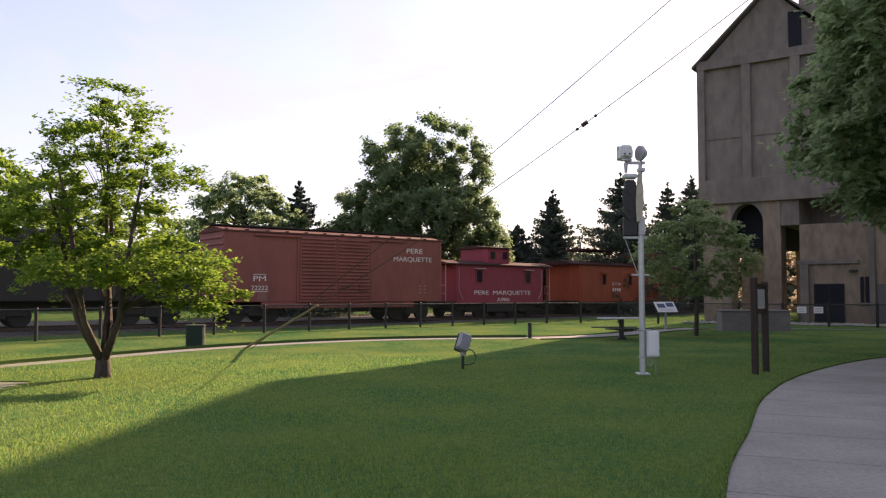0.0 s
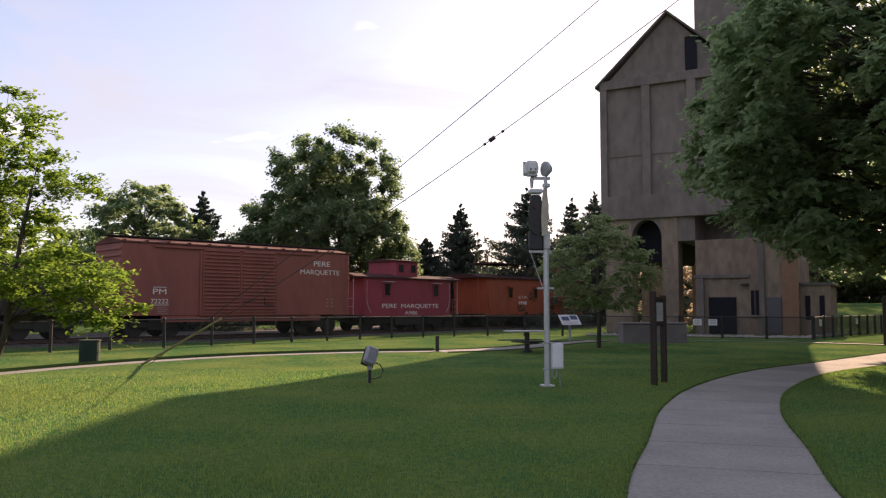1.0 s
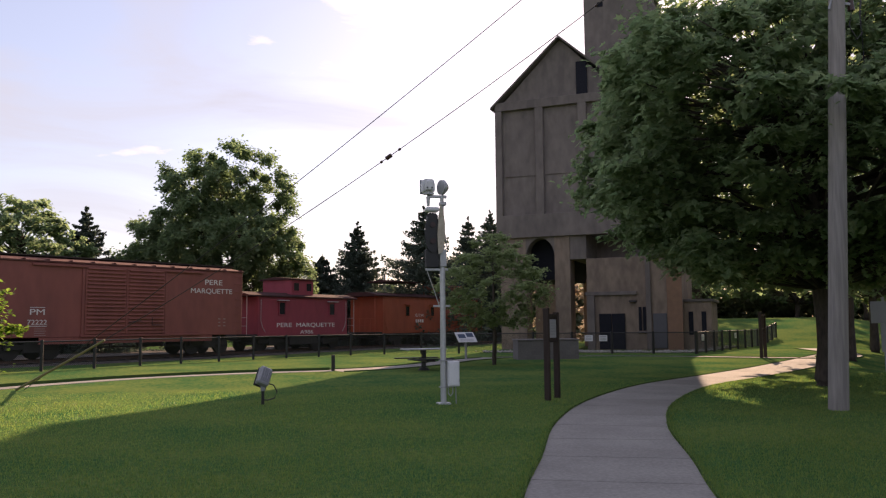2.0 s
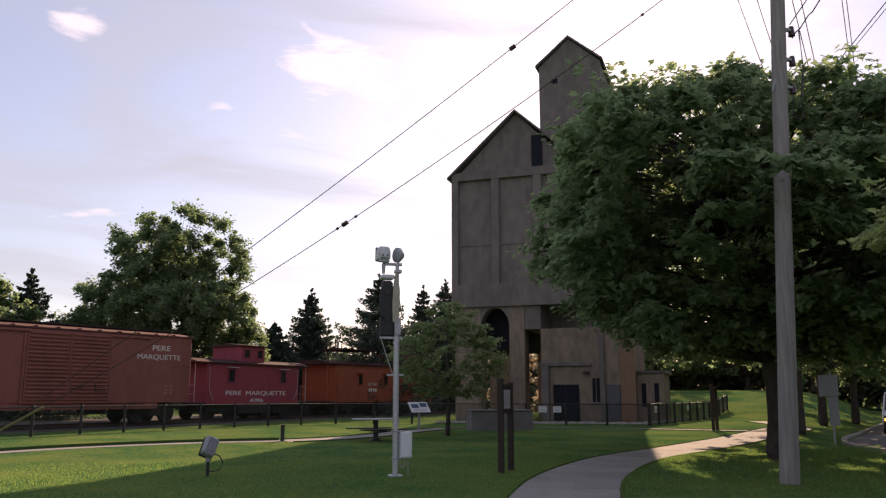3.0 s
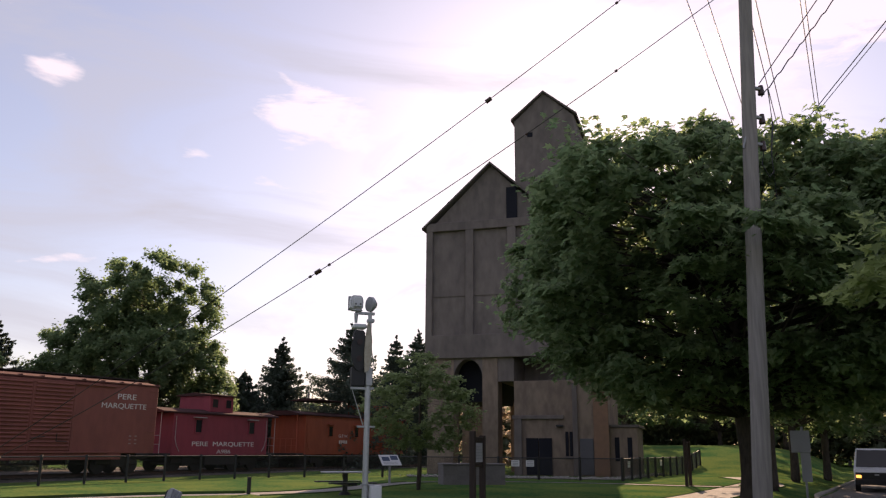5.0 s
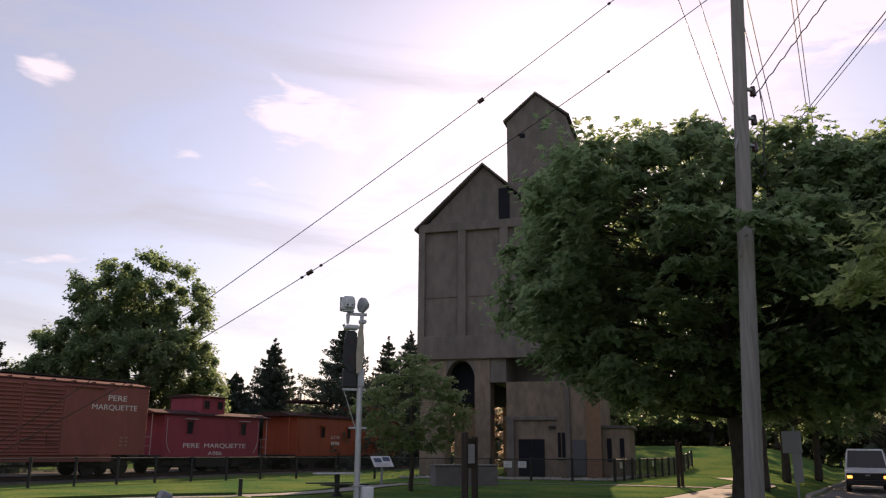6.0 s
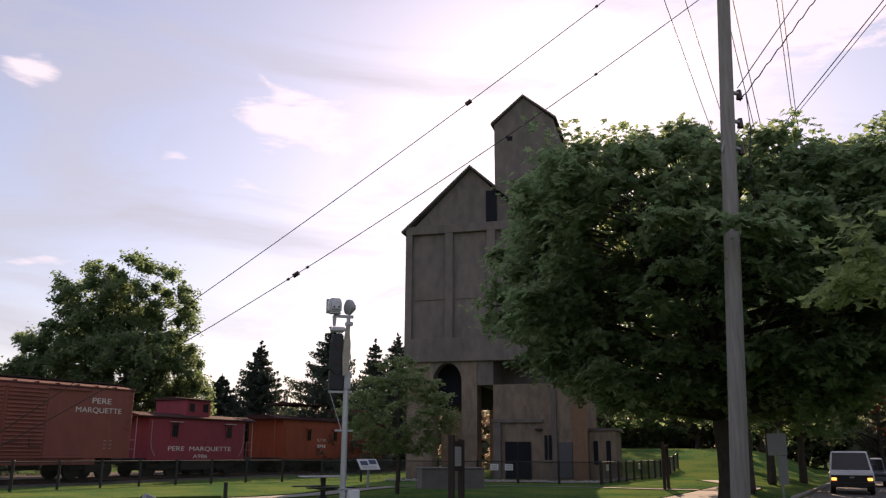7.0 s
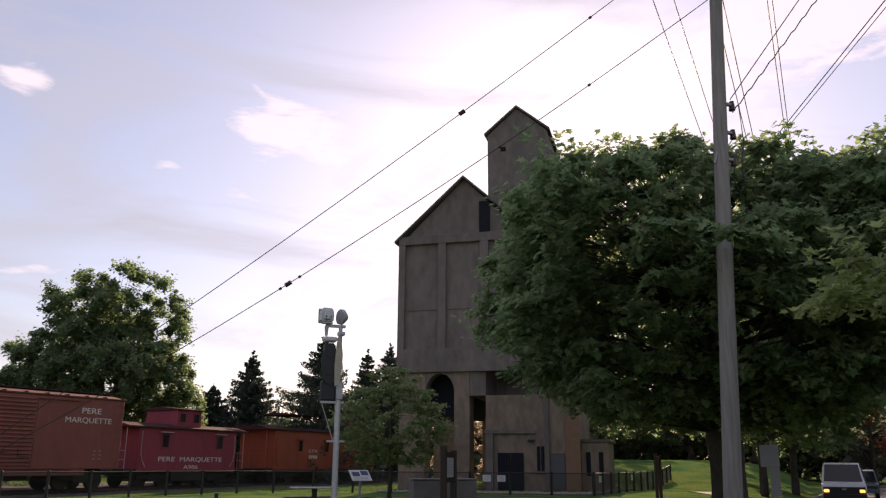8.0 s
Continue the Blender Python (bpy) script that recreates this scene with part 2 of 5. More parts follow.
def tube(bm, pts, radii, n=8):
    """A bent, tapering bar through the points."""
    rings = []
    pts = [Vector(p) for p in pts]
    for i, p in enumerate(pts):
        d = (pts[min(i + 1, len(pts) - 1)] - pts[max(i - 1, 0)]).normalized()
        turn = d.to_track_quat("Z", "Y").to_matrix()
        rings.append([bm.verts.new(p + turn @ Vector((radii[i] * math.cos(2 * math.pi * k / n), radii[i] * math.sin(2 * math.pi * k / n), 0))) for k in range(n)])
    for a, b in zip(rings, rings[1:]):
        for k in range(n):
            bm.faces.new((a[k], a[(k + 1) % n], b[(k + 1) % n], b[k]))
    bm.faces.new(rings[0][::-1])
    bm.faces.new(rings[-1])
    return bm


def prism(bm, outline, y0, y1):
    """An outline in x and z, drawn out along y."""
    a = [bm.verts.new((x, y0, z)) for x, z in outline]
    b = [bm.verts.new((x, y1, z)) for x, z in outline]
    n = len(outline)
    bm.faces.new(a)
    bm.faces.new(b[::-1])
    for k in range(n):
        bm.faces.new((a[(k + 1) % n], a[k], b[k], b[(k + 1) % n]))
    bmesh.ops.recalc_face_normals(bm, faces=bm.faces)
    return bm


def smooth(x):
    x = min(max(x, 0.0), 1.0)
    return x * x * (3 - 2 * x)


def ground_z(x, y):
    """The lie of the land: level lawn, a slight rise to the tracks and a grass bank behind the fence."""
    d, az = math.hypot(x, y), math.degrees(math.atan2(x, y))
    z = 0.17 * smooth((y - 20) / 14)
    if y > 0:
        z += 1.9 * smooth((d - 54) / 24) * smooth((az - 27.5) / 4) * (1 - smooth((az - 41) / 4)) - 0.46 * smooth((az - 39) / 5) * smooth((d - 24) / 14)
    return z


def at(x, y, rz=0.0, dz=0.0):
    return pose(x, y, ground_z(x, y) + dz, 0, 0, rz)


def words(text, size, m, mat, parent, name="lettering", depth=0.004, width=None):
    """Raised lettering in the built-in font, facing local -y."""
    cu = bpy.data.curves.new(name, "FONT")
    cu.body, cu.size, cu.extrude, cu.align_x = text, size, depth, "CENTER"
    tmp = bpy.data.objects.new(name, cu)
    scene.collection.objects.link(tmp)
    bpy.context.view_layer.update()
    me = bpy.data.meshes.new_from_object(tmp.evaluated_get(bpy.context.evaluated_depsgraph_get()))
    scene.collection.objects.unlink(tmp)
    bpy.data.objects.remove(tmp)
    xs = [v.co.x for v in me.vertices]
    k = width / (max(xs) - min(xs)) if width else 1.0
    for v in me.vertices:
        v.co.x *= k
    me.transform(m @ pose(0, 0, 0, 90, 0, 0))
    me.materials.clear()
    me.materials.append(mat)
    ob = new(name, me)
    ob.parent = parent
    return ob


# ---- ground ----
def build_ground():
    me = bpy.data.meshes.new("ground")
    r = sorted({0.0, 1.5, 3, 4.5, 6} | {8 + 2.0 * k for k in range(40)} | {95, 105, 120, 140, 170, 220, 320, 520, 900, 1600, 2600})
    n = 180
    vs, fs = [], []
    for q in r:
        for k in range(n):
            t = 2 * math.pi * k / n
            x, y = q * math.sin(t), q * math.cos(t)
            vs.append((x, y, ground_z(x, y) + (0.012 * noise.noise((x * 0.6, y * 0.6, 0)) if q < 90 else 0)))
    for i in range(len(r) - 1):
        for k in range(n):
            a, b = i * n + k, i * n + (k + 1) % n
            fs.append((a, a + n, b + n, b) if i else (a, a + n, b + n))
    me.from_pydata(vs, [], fs)
    me.materials.append(GRASS)
    for p in me.polygons:
        p.use_smooth = True
    tagged(new("ground", me), "mown green park lawn with worn paler patches", "lawn", kind="structure")


build_ground()


def strip(name, centre, width, mat, label, category, lift, step, thick=0.12, joint=0.012, lip=0.022, edges=(-0.5, 0.5)):
    """A paved way of slabs laid along a bent line; each slab is a piece of its own."""
    own = thing(name, pose(0, 0, 0), label, category, kind="structure")
    pts = [Vector((x, y, 0)) for x, y in centre]
    dense = []
    for i in range(len(pts) - 1):
        p0, p1, p2, p3 = pts[max(i - 1, 0)], pts[i], pts[i + 1], pts[min(i + 2, len(pts) - 1)]
        for k in range(24):
            t = k / 24
            dense.append(0.5 * ((2 * p1) + (p2 - p0) * t + (2 * p0 - 5 * p1 + 4 * p2 - p3) * t * t + (3 * p1 - p0 - 3 * p2 + p3) * t ** 3))
    dense.append(pts[-1])
    run = [0.0]
    for a, b in zip(dense, dense[1:]):
        run.append(run[-1] + (b - a).length)

    def spot(s):
        s = min(max(s, 0), run[-1] - 1e-6)
        i = max(k for k in range(len(run)) if run[k] <= s)
        t = (s - run[i]) / (run[i + 1] - run[i])
        p = dense[i].lerp(dense[i + 1], t)
        a, b = dense[max(i - 2, 0)], dense[min(i + 3, len(dense) - 1)]
        d = (b - a).normalized()
        return p, Vector((d.y, -d.x, 0))
    if lip:
        for w in edges:
            bm = bmesh.new()
            rows = []
            m = int(run[-1] / 0.4)
            for k in range(m + 1):
                p, side = spot(run[-1] * k / m)
                row = []
                wob = 0.03 * noise.noise((p.x * 1.3, p.y * 1.3, w))
                for o, z in ((0.005, -0.05), (0.008 + wob * 0.4, lip), (0.03 + wob * 0.6, lip * 0.9), (0.075, -0.02)):
                    q = p + side * (width * w + math.copysign(o, w))
                    row.append(bm.verts.new((q.x, q.y, ground_z(q.x, q.y) + lift + z)))
                rows.append(row)
            for a, b in zip(rows, rows[1:]):
                for k in range(3):
                    bm.faces.new((a[k], a[k + 1], b[k + 1], b[k]))
            bmesh.ops.recalc_face_normals(bm, faces=bm.faces)
            part("turf_edge", bm, TURF, own)
    count = max(1, round(run[-1] / step))
    for k in range(count):
        s0, s1 = run[-1] * k / count, run[-1] * (k + 1) / count - joint
        bm = bmesh.new()
        rows = []
        for j in range(4):
            p, side = spot(s0 + (s1 - s0) * j / 3)
            row = []
            for w in (-0.5, 0.5):
                q = p + side * width * w
                z = ground_z(q.x, q.y) + lift
                row.append((bm.verts.new((q.x, q.y, z)), bm.verts.new((q.x, q.y, z - thick))))
            rows.append(row)
        for a, b in zip(rows, rows[1:]):
            bm.faces.new((a[0][0], a[1][0], b[1][0], b[0][0]))
            bm.faces.new((a[0][1], a[0][0], b[0][0], b[0][1]))
            bm.faces.new((a[1][0], a[1][1], b[1][1], b[1][0]))
        bm.faces.new((rows[0][0][0], rows[0][0][1], rows[0][1][1], rows[0][1][0]))
        bm.faces.new((rows[-1][0][1], rows[-1][0][0], rows[-1][1][0], rows[-1][1][1]))
        bmesh.ops.recalc_face_normals(bm, faces=bm.faces)
        part("slab", bm, mat, own)
    return own


MAIN = [(2.6, -14), (1.9, -7), (1.7, -2), (2.1, 3), (3.2, 6.6), (4.4, 9.3), (5.85, 12.5), (7.9, 15.9), (11.0, 19.6), (14.6, 22.4), (18.9, 25.7), (23.5, 29.6), (28.0, 34.0), (31.0, 40.0)]
strip("pavement_main", MAIN, 1.75, WALKWAY, "curving pale concrete footpath with cross joints", "footpath", 0.012, 1.6, joint=0.024)
strip("pavement_track", [(-14.0, 12.5), (-10.8, 16.2), (-9.3, 19.5), (-7.3, 23.2), (-4.2, 26.3), (-0.5, 28.0), (3.0, 28.5)], 0.62, WALKWAY, "narrow concrete footpath curving along the tracks", "footpath", 0.010, 1.5, lip=0.085, edges=(-0.5,))
strip("pavement_fence", [(11.0, 35.6), (15.0, 35.4), (18.4, 33.4), (21.2, 31.0), (23.5, 29.6)], 1.0, WALKWAY, "narrow concrete footpath along the fence", "footpath", 0.008, 1.5)
strip("pavement_table", [(3.1, 28.4), (5.2, 29.3), (7.2, 31.1), (8.8, 33.2), (11.0, 35.4)], 1.25, WALKWAY, "concrete footpath past the picnic table", "footpath", 0.009, 1.5, lip=0.03)
strip("pavement_side", [(-12.0, 11.9), (-10.0, 13.2), (-8.9, 14.2), (-7.5, 14.3)], 1.3, WALKWAY, "short concrete footpath spur in the lawn", "footpath", 0.013, 1.4)
ROAD = [(24.5, -40), (23.6, -12), (23.0, 2), (23.0, 12), (24.2, 19.5), (27.2, 25.1), (33.1, 30.6), (38.1, 35.1), (46, 42), (60, 54), (90, 78)]
strip("road", ROAD, 6.2, ASPHALT, "grey asphalt street curving past the park", "street", 0.014, 7.0, 0.1, 0.0, 0.0)


# ---- trees ----
def leaf_mesh(centres, sizes, up, rng, heading=None, fold=0.35, spread=0.55, lobed=False):
    """Many folded leaves, each of two triangles along a midrib, joined in one mesh. heading: the way in which each spray leans."""
    n = len(centres)
    a = rng.uniform(0, 2 * math.pi, n) if heading is None else heading + rng.normal(0, 0.9, n)
    tilt = rng.normal(0, spread, n) + up
    d = np.stack([np.cos(a) * np.cos(tilt), np.sin(a) * np.cos(tilt), np.sin(tilt)], 1)
    s = np.stack([-np.sin(a), np.cos(a), rng.normal(0, 0.3, n)], 1)
    s /= np.linalg.norm(s, axis=1, keepdims=True)
    nrm = np.cross(d, s)
    L, W = sizes[:, None], sizes[:, None] * 0.42
    if lobed:
        half = ((-0.22, 0.40), (-0.07, 0.22), (0.20, 0.47), (0.19, 0.17))
        rim = [(-0.45, 0.0), *half, (0.55, 0.0), *[(u, -w) for u, w in half[::-1]]]
        v = np.stack([centres + d * L * u + s * L * w + nrm * L * fold * (abs(w) - 0.6 * w * w) for u, w in rim], 1).reshape(-1, 3)
        i = np.arange(n)[:, None] * 10
        return v, np.concatenate([i + [0, k, k + 1] for k in range(1, 9)], 0)
    v = np.stack([centres - d * L * 0.5, centres + s * W + nrm * W * fold, centres + d * L * 0.5, centres - s * W + nrm * W * fold], 1).reshape(-1, 3)
    i = np.arange(n)[:, None] * 4
    f = np.concatenate([i + [0, 1, 2], i + [0, 2, 3]], 0)
    return v, f


def mesh_of(name, v, f, mat, parent, label=""):
    me = bpy.data.meshes.new(name)
    me.from_pydata(v.tolist(), [], f.tolist())
    me.materials.append(mat)
    ob = new(name, me)
    ob.parent = parent
    if label:
        ob["label"] = label
    return ob


def broad_tree(m, label, height, radius, low, trunk, leaf, mat, count, seed, stems=1, clumps=60, clump=0.9, peak=0.4, flat=0.5, rough=0.24, name="tree", lean=(0, 0), kind="", lobed=False, taper=1.9, droop=-0.45, limb=1.0, lobes=()):
    """A broadleaved tree: trunk and limbs that reach into a crown of leaf sprays with gaps between them."""
    rng = np.random.default_rng(seed)
    own = thing(name, m, label, "tree", kind=kind)
    bm = bmesh.new()
    mid = low + (height - low) * 0.42
    fork = low * 0.75 if stems == 1 else 0.25
    starts = []
    if stems == 1:
        top = Vector((lean[0] * 0.5, lean[1] * 0.5, height * 0.8))
        pts = [Vector((0, 0, -0.1)), Vector((0, 0, 0.15)), Vector((0.03, 0, fork)), Vector((lean[0] * 0.3, lean[1] * 0.3, mid)), top]
        tube(bm, pts, [trunk * 1.45, trunk * 1.08, trunk * 0.9, trunk * 0.5, trunk * 0.1], 10)
        starts = [(pts[2], pts[3]), (pts[3], pts[4])]
    else:
        tube(bm, [(0, 0, -0.1), (0, 0, 0.12), (0, 0, 0.5)], [trunk * 1.5, trunk * 1.15, trunk], 10)
        for k in range(stems):
            t = 2 * math.pi * k / stems + 0.6
            o = Vector((math.cos(t), math.sin(t), 0))
            r = 0.0 if k == 0 else radius * 0.45
            pts = [Vector((0, 0, 0.35)) + o * trunk * 0.4, o * (r * 0.35 + 0.1) + Vector((0, 0, low)), o * r * 0.8 + Vector((0, 0, mid)), o * r * 1.1 + Vector((0, 0, height * (0.92 if k == 0 else 0.72)))]
            tube(bm, pts, [trunk * 0.62, trunk * 0.45, trunk * 0.28, trunk * 0.06], 8)
            starts += [(pts[1], pts[2]), (pts[2], pts[3])]
    cs = []
    tries = 0
    bulk = np.array([q[3] ** 2 * q[4] for q in lobes])
    bulk = bulk / bulk.sum() if lobes else None
    while len(cs) < clumps and tries < 8000:
        tries += 1
        h = rng.uniform(0, 1)
        prof = (0.45 + 0.55 * (h / peak)) if h < peak else max(0.0, 1 - ((h - peak) / (1 - peak)) ** taper) ** (0.62 if taper > 1.5 else 0.9) + 0.04
        t = rng.uniform(0, 2 * math.pi)
        out = (rng.uniform(0.25, 1.0)) ** 0.5
        bumpy = 1 + rough * noise.noise((math.cos(t) * 1.7 + seed, math.sin(t) * 1.7, h * 3.0))
        rr = radius * prof * out * bumpy
        c = Vector((lean[0] * h + rr * math.cos(t), lean[1] * h + rr * math.sin(t), low + (height - low - clump * 0.25) * h))
        if lobes:
            lx, ly, lz, lr, lh = lobes[rng.choice(len(lobes), p=bulk)]
            g = Vector(rng.normal(0, 1, 3)).normalized() * rng.uniform(0.15, 1.0) ** 0.45
            c = Vector((lx + g.x * lr, ly + g.y * lr, lz + g.z * lh))
        if all((c - o).length > clump * 0.62 for o in cs):
            cs.append(c)
    for c in cs:
        a, b = starts[min(range(len(starts)), key=lambda k: ((starts[k][0] + starts[k][1]) / 2 - c).length)]
        s = a.lerp(b, rng.uniform(0.1, 0.9))
        if s.z > c.z - 0.1:
            s = a.lerp(b, 0.1)
        mid_p = s.lerp(c, 0.5) + Vector((0, 0, 0.12 * (c - s).length * rng.uniform(-0.3, 1)))
        k = limb * trunk * min(0.32, 0.06 * (c - s).length)
        tube(bm, [s, mid_p, c], [k, k * 0.6, k * 0.15], 5)
    part("trunk", bm, BARK, own, smooth=True)
    per = count // max(1, len(cs))
    cen, head = [], []
    for c in cs:
        sc = clump * rng.uniform(0.7, 1.25)
        out = math.atan2(c.y, c.x)
        arms = 6
        ang = out + rng.normal(0, 1.0, arms)
        reach = sc * rng.uniform(0.35, 0.95, arms)
        tips = np.stack([np.cos(ang) * reach, np.sin(ang) * reach, rng.normal(-0.12, 0.28, arms) * sc], 1)
        pick = rng.integers(0, arms, per)
        q = rng.uniform(0.15, 1.05, per)[:, None]
        p = np.array(c)[None] + tips[pick] * q + rng.normal(0, 0.13, (per, 3)) * sc * np.array([1, 1, flat])
        cen.append(p)
        head.append(ang[pick])
    cen, head = np.concatenate(cen), np.concatenate(head)
    v, f = leaf_mesh(cen, leaf * rng.uniform(0.65, 1.25, len(cen)), droop, rng, head, spread=0.42, lobed=lobed)
    mesh_of("crown", v, f, mat, own)
    return own


def spruce(m, label, height, radius, seed, count=40000, name="spruce", group=""):
    """A conifer with whorls of drooping boughs that are shorter towards its tip."""
    rng = np.random.default_rng(seed)
    own = thing(name, m, label, "conifer", group)
    bm = bmesh.new()
    tube(bm, [(0, 0, -0.1), (0, 0, height * 0.5), (0, 0, height)], [height * 0.018, height * 0.011, 0.02], 8)
    cen, siz = [], []
    tiers = int(height * 3.4)
    for k in range(tiers):
        h = (k + rng.uniform(0.2, 0.8)) / tiers
        z = height * (0.06 + 0.93 * h)
        reach = radius * 1.22 * (1 - h) ** 0.95 * rng.uniform(0.72, 1.12) + 0.04
        turn = rng.uniform(0, 2 * math.pi)
        boughs = 8 if h < 0.85 else 5
        for b in range(boughs):
            t = turn + 2 * math.pi * b / boughs + rng.normal(0, 0.16)
            ln = reach * rng.uniform(0.68, 1.12)
            o = np.array([math.cos(t), math.sin(t), 0])
            side = np.array([-o[1], o[0], 0])
            root = np.array([0, 0, z + rng.uniform(-0.12, 0.12)])
            fall, rise = (0.34 - 0.42 * h) * ln, 0.14 * ln
            bend = lambda q: root + o * ln * q + np.array([0, 0, 1.0]) * (-fall * np.sin(q * 1.9) + rise * q ** 3)
            if h < 0.93:
                tube(bm, [bend(q) for q in (0.0, 0.5, 1.0)], [0.035, 0.022, 0.008], 4)
            cnt = max(10, int(count * ln / (tiers * boughs * radius * 0.5)))
            q = rng.uniform(0.06, 1.04, cnt) ** 0.8
            q = q[:, None]
            spine = root + o * ln * q + np.array([0, 0, 1.0]) * (-fall * np.sin(q * 1.9) + rise * q ** 3)
            wide = 0.24 * ln * np.minimum(1.0, (1.12 - q) * 1.6)
            out = rng.uniform(-1, 1, (cnt, 1))
            p = spine + side * out * wide + np.array([0, 0, -1.0]) * (np.abs(rng.normal(0, 0.10, (cnt, 1))) * (0.55 + 0.6 * ln) + 0.25 * np.abs(out) * wide)
            cen.append(p)
            siz.append(np.full(cnt, 0.21))
    part("trunk", bm, BARK, own)
    cen, siz = np.concatenate(cen), np.concatenate(siz)
    v, f = leaf_mesh(cen, siz * rng.uniform(0.6, 1.2, len(siz)), -0.5, rng)
    mesh_of("crown", v, f, NEEDLE, own)
    return own


def build_trees():
    broad_tree(at(-6.58, 15.94), "young multi-stemmed tree with bright spring leaves on the lawn", 5.8, 2.7, 1.1, 0.13, 0.10, LEAF_SPRING, 30000, 3, stems=5, clumps=160, clump=0.55, droop=0.05,
               lobes=((0.2, 0, 2.3, 2.2, 0.5), (-0.4, 0, 3.2, 1.8, 0.45), (0.3, 0, 3.95, 1.45, 0.4), (0, 0, 4.75, 1.15, 0.6), (0, 0, 5.45, 0.6, 0.45), (-1.3, 0.2, 3.6, 1.0, 0.5), (1.6, -0.3, 1.7, 1.2, 0.45), (-1.0, 0.4, 2.5, 1.1, 0.6)))
    broad_tree(at(-13.4, 19.8), "light green young tree beside the footpath", 6.9, 3.0, 1.6, 0.13, 0.14, LEAF_SPRING, 24000, 5, stems=3, clumps=110, clump=0.7, peak=0.3)
    broad_tree(at(9.28, 29.9), "small slender tree with fresh green leaves", 5.2, 2.0, 1.55, 0.085, 0.13, LEAF_SMALL, 13000, 7, limb=0.6, clumps=120, clump=0.55, peak=0.35, taper=1.4, droop=-0.1)
    broad_tree(at(14.54, 18.21), "large dark green maple with a dense spreading crown", 10.35, 6.65, 2.75, 0.30, 0.215, LEAF_MAPLE, 122000, 11, limb=0.75, clumps=440, clump=1.05, flat=0.7, peak=0.36, rough=0.5, lobed=True, lean=(-0.35, 0.6), taper=1.7)
    broad_tree(at(18.3, 13.7), "broad dark green maple standing beside another maple", 9.8, 5.0, 3.5, 0.24, 0.21, LEAF_MAPLE, 26000, 13, clumps=120, clump=1.1, rough=0.35, lobed=True)
    broad_tree(at(10.35, 6.35), "young maple with fresh light green sprays beside the footpath", 5.3, 2.25, 2.6, 0.12, 0.17, LEAF_SPRING2, 9500, 15, clumps=60, clump=0.75, rough=0.5, lobed=True)
    broad_tree(at(24.0, 28.6), "tall street tree with a slim trunk", 13.4, 5.2, 3.0, 0.22, 0.24, LEAF_MAPLE, 34000, 17, clumps=150, clump=1.2, rough=0.3)
    broad_tree(at(34.0, 38.6), "street tree on the verge", 13.0, 5.4, 3.2, 0.25, 0.30, LEAF_MAPLE, 22000, 19, clumps=120, clump=1.3)
    broad_tree(at(40.4, 43.0), "street tree beside the kerb", 11.5, 5.4, 3.2, 0.25, 0.30, LEAF_FAR, 18000, 21, clumps=110, clump=1.3)
    broad_tree(at(-1.6, 56.5), "large round-crowned tree behind the freight cars", 13.9, 5.7, 2.0, 0.28, 0.23, LEAF_FAR, 100000, 23, limb=0.4, clumps=360, clump=1.08, flat=1.2,
               lobes=((-0.2, 0, 6.8, 4.6, 3.6), (-3.7, 0.4, 6.1, 2.7, 2.6), (3.3, 0, 5.8, 2.5, 2.7), (0.7, 0, 11.3, 2.6, 3.0), (-1.4, 0.3, 10.8, 2.3, 2.9), (3.6, 0.2, 10.4, 1.4, 2.6), (4.6, -1.0, 4.4, 1.5, 1.9)))
    broad_tree(at(-12.9, 53.0), "broad dark tree behind the boxcar", 9.4, 3.4, 2.0, 0.28, 0.26, LEAF_MAPLE, 20000, 27, clumps=110, clump=1.1, rough=0.4)
    for x, y, h, r, sd in ((-9.7, 55.0, 9.2, 3.9, 31), (5.75, 62.0, 7.0, 4.0, 33), (8.9, 65.5, 10.0, 3.9, 35), (13.75, 62.5, 11.0, 5.6, 37), (19.15, 69.0, 11.1, 3.9, 39), (21.8, 71.0, 12.1, 4.4, 41)):
        spruce(at(x, y), "dark spruce standing behind the railway cars", h, r, sd, group="spruces behind the cars")


build_trees()


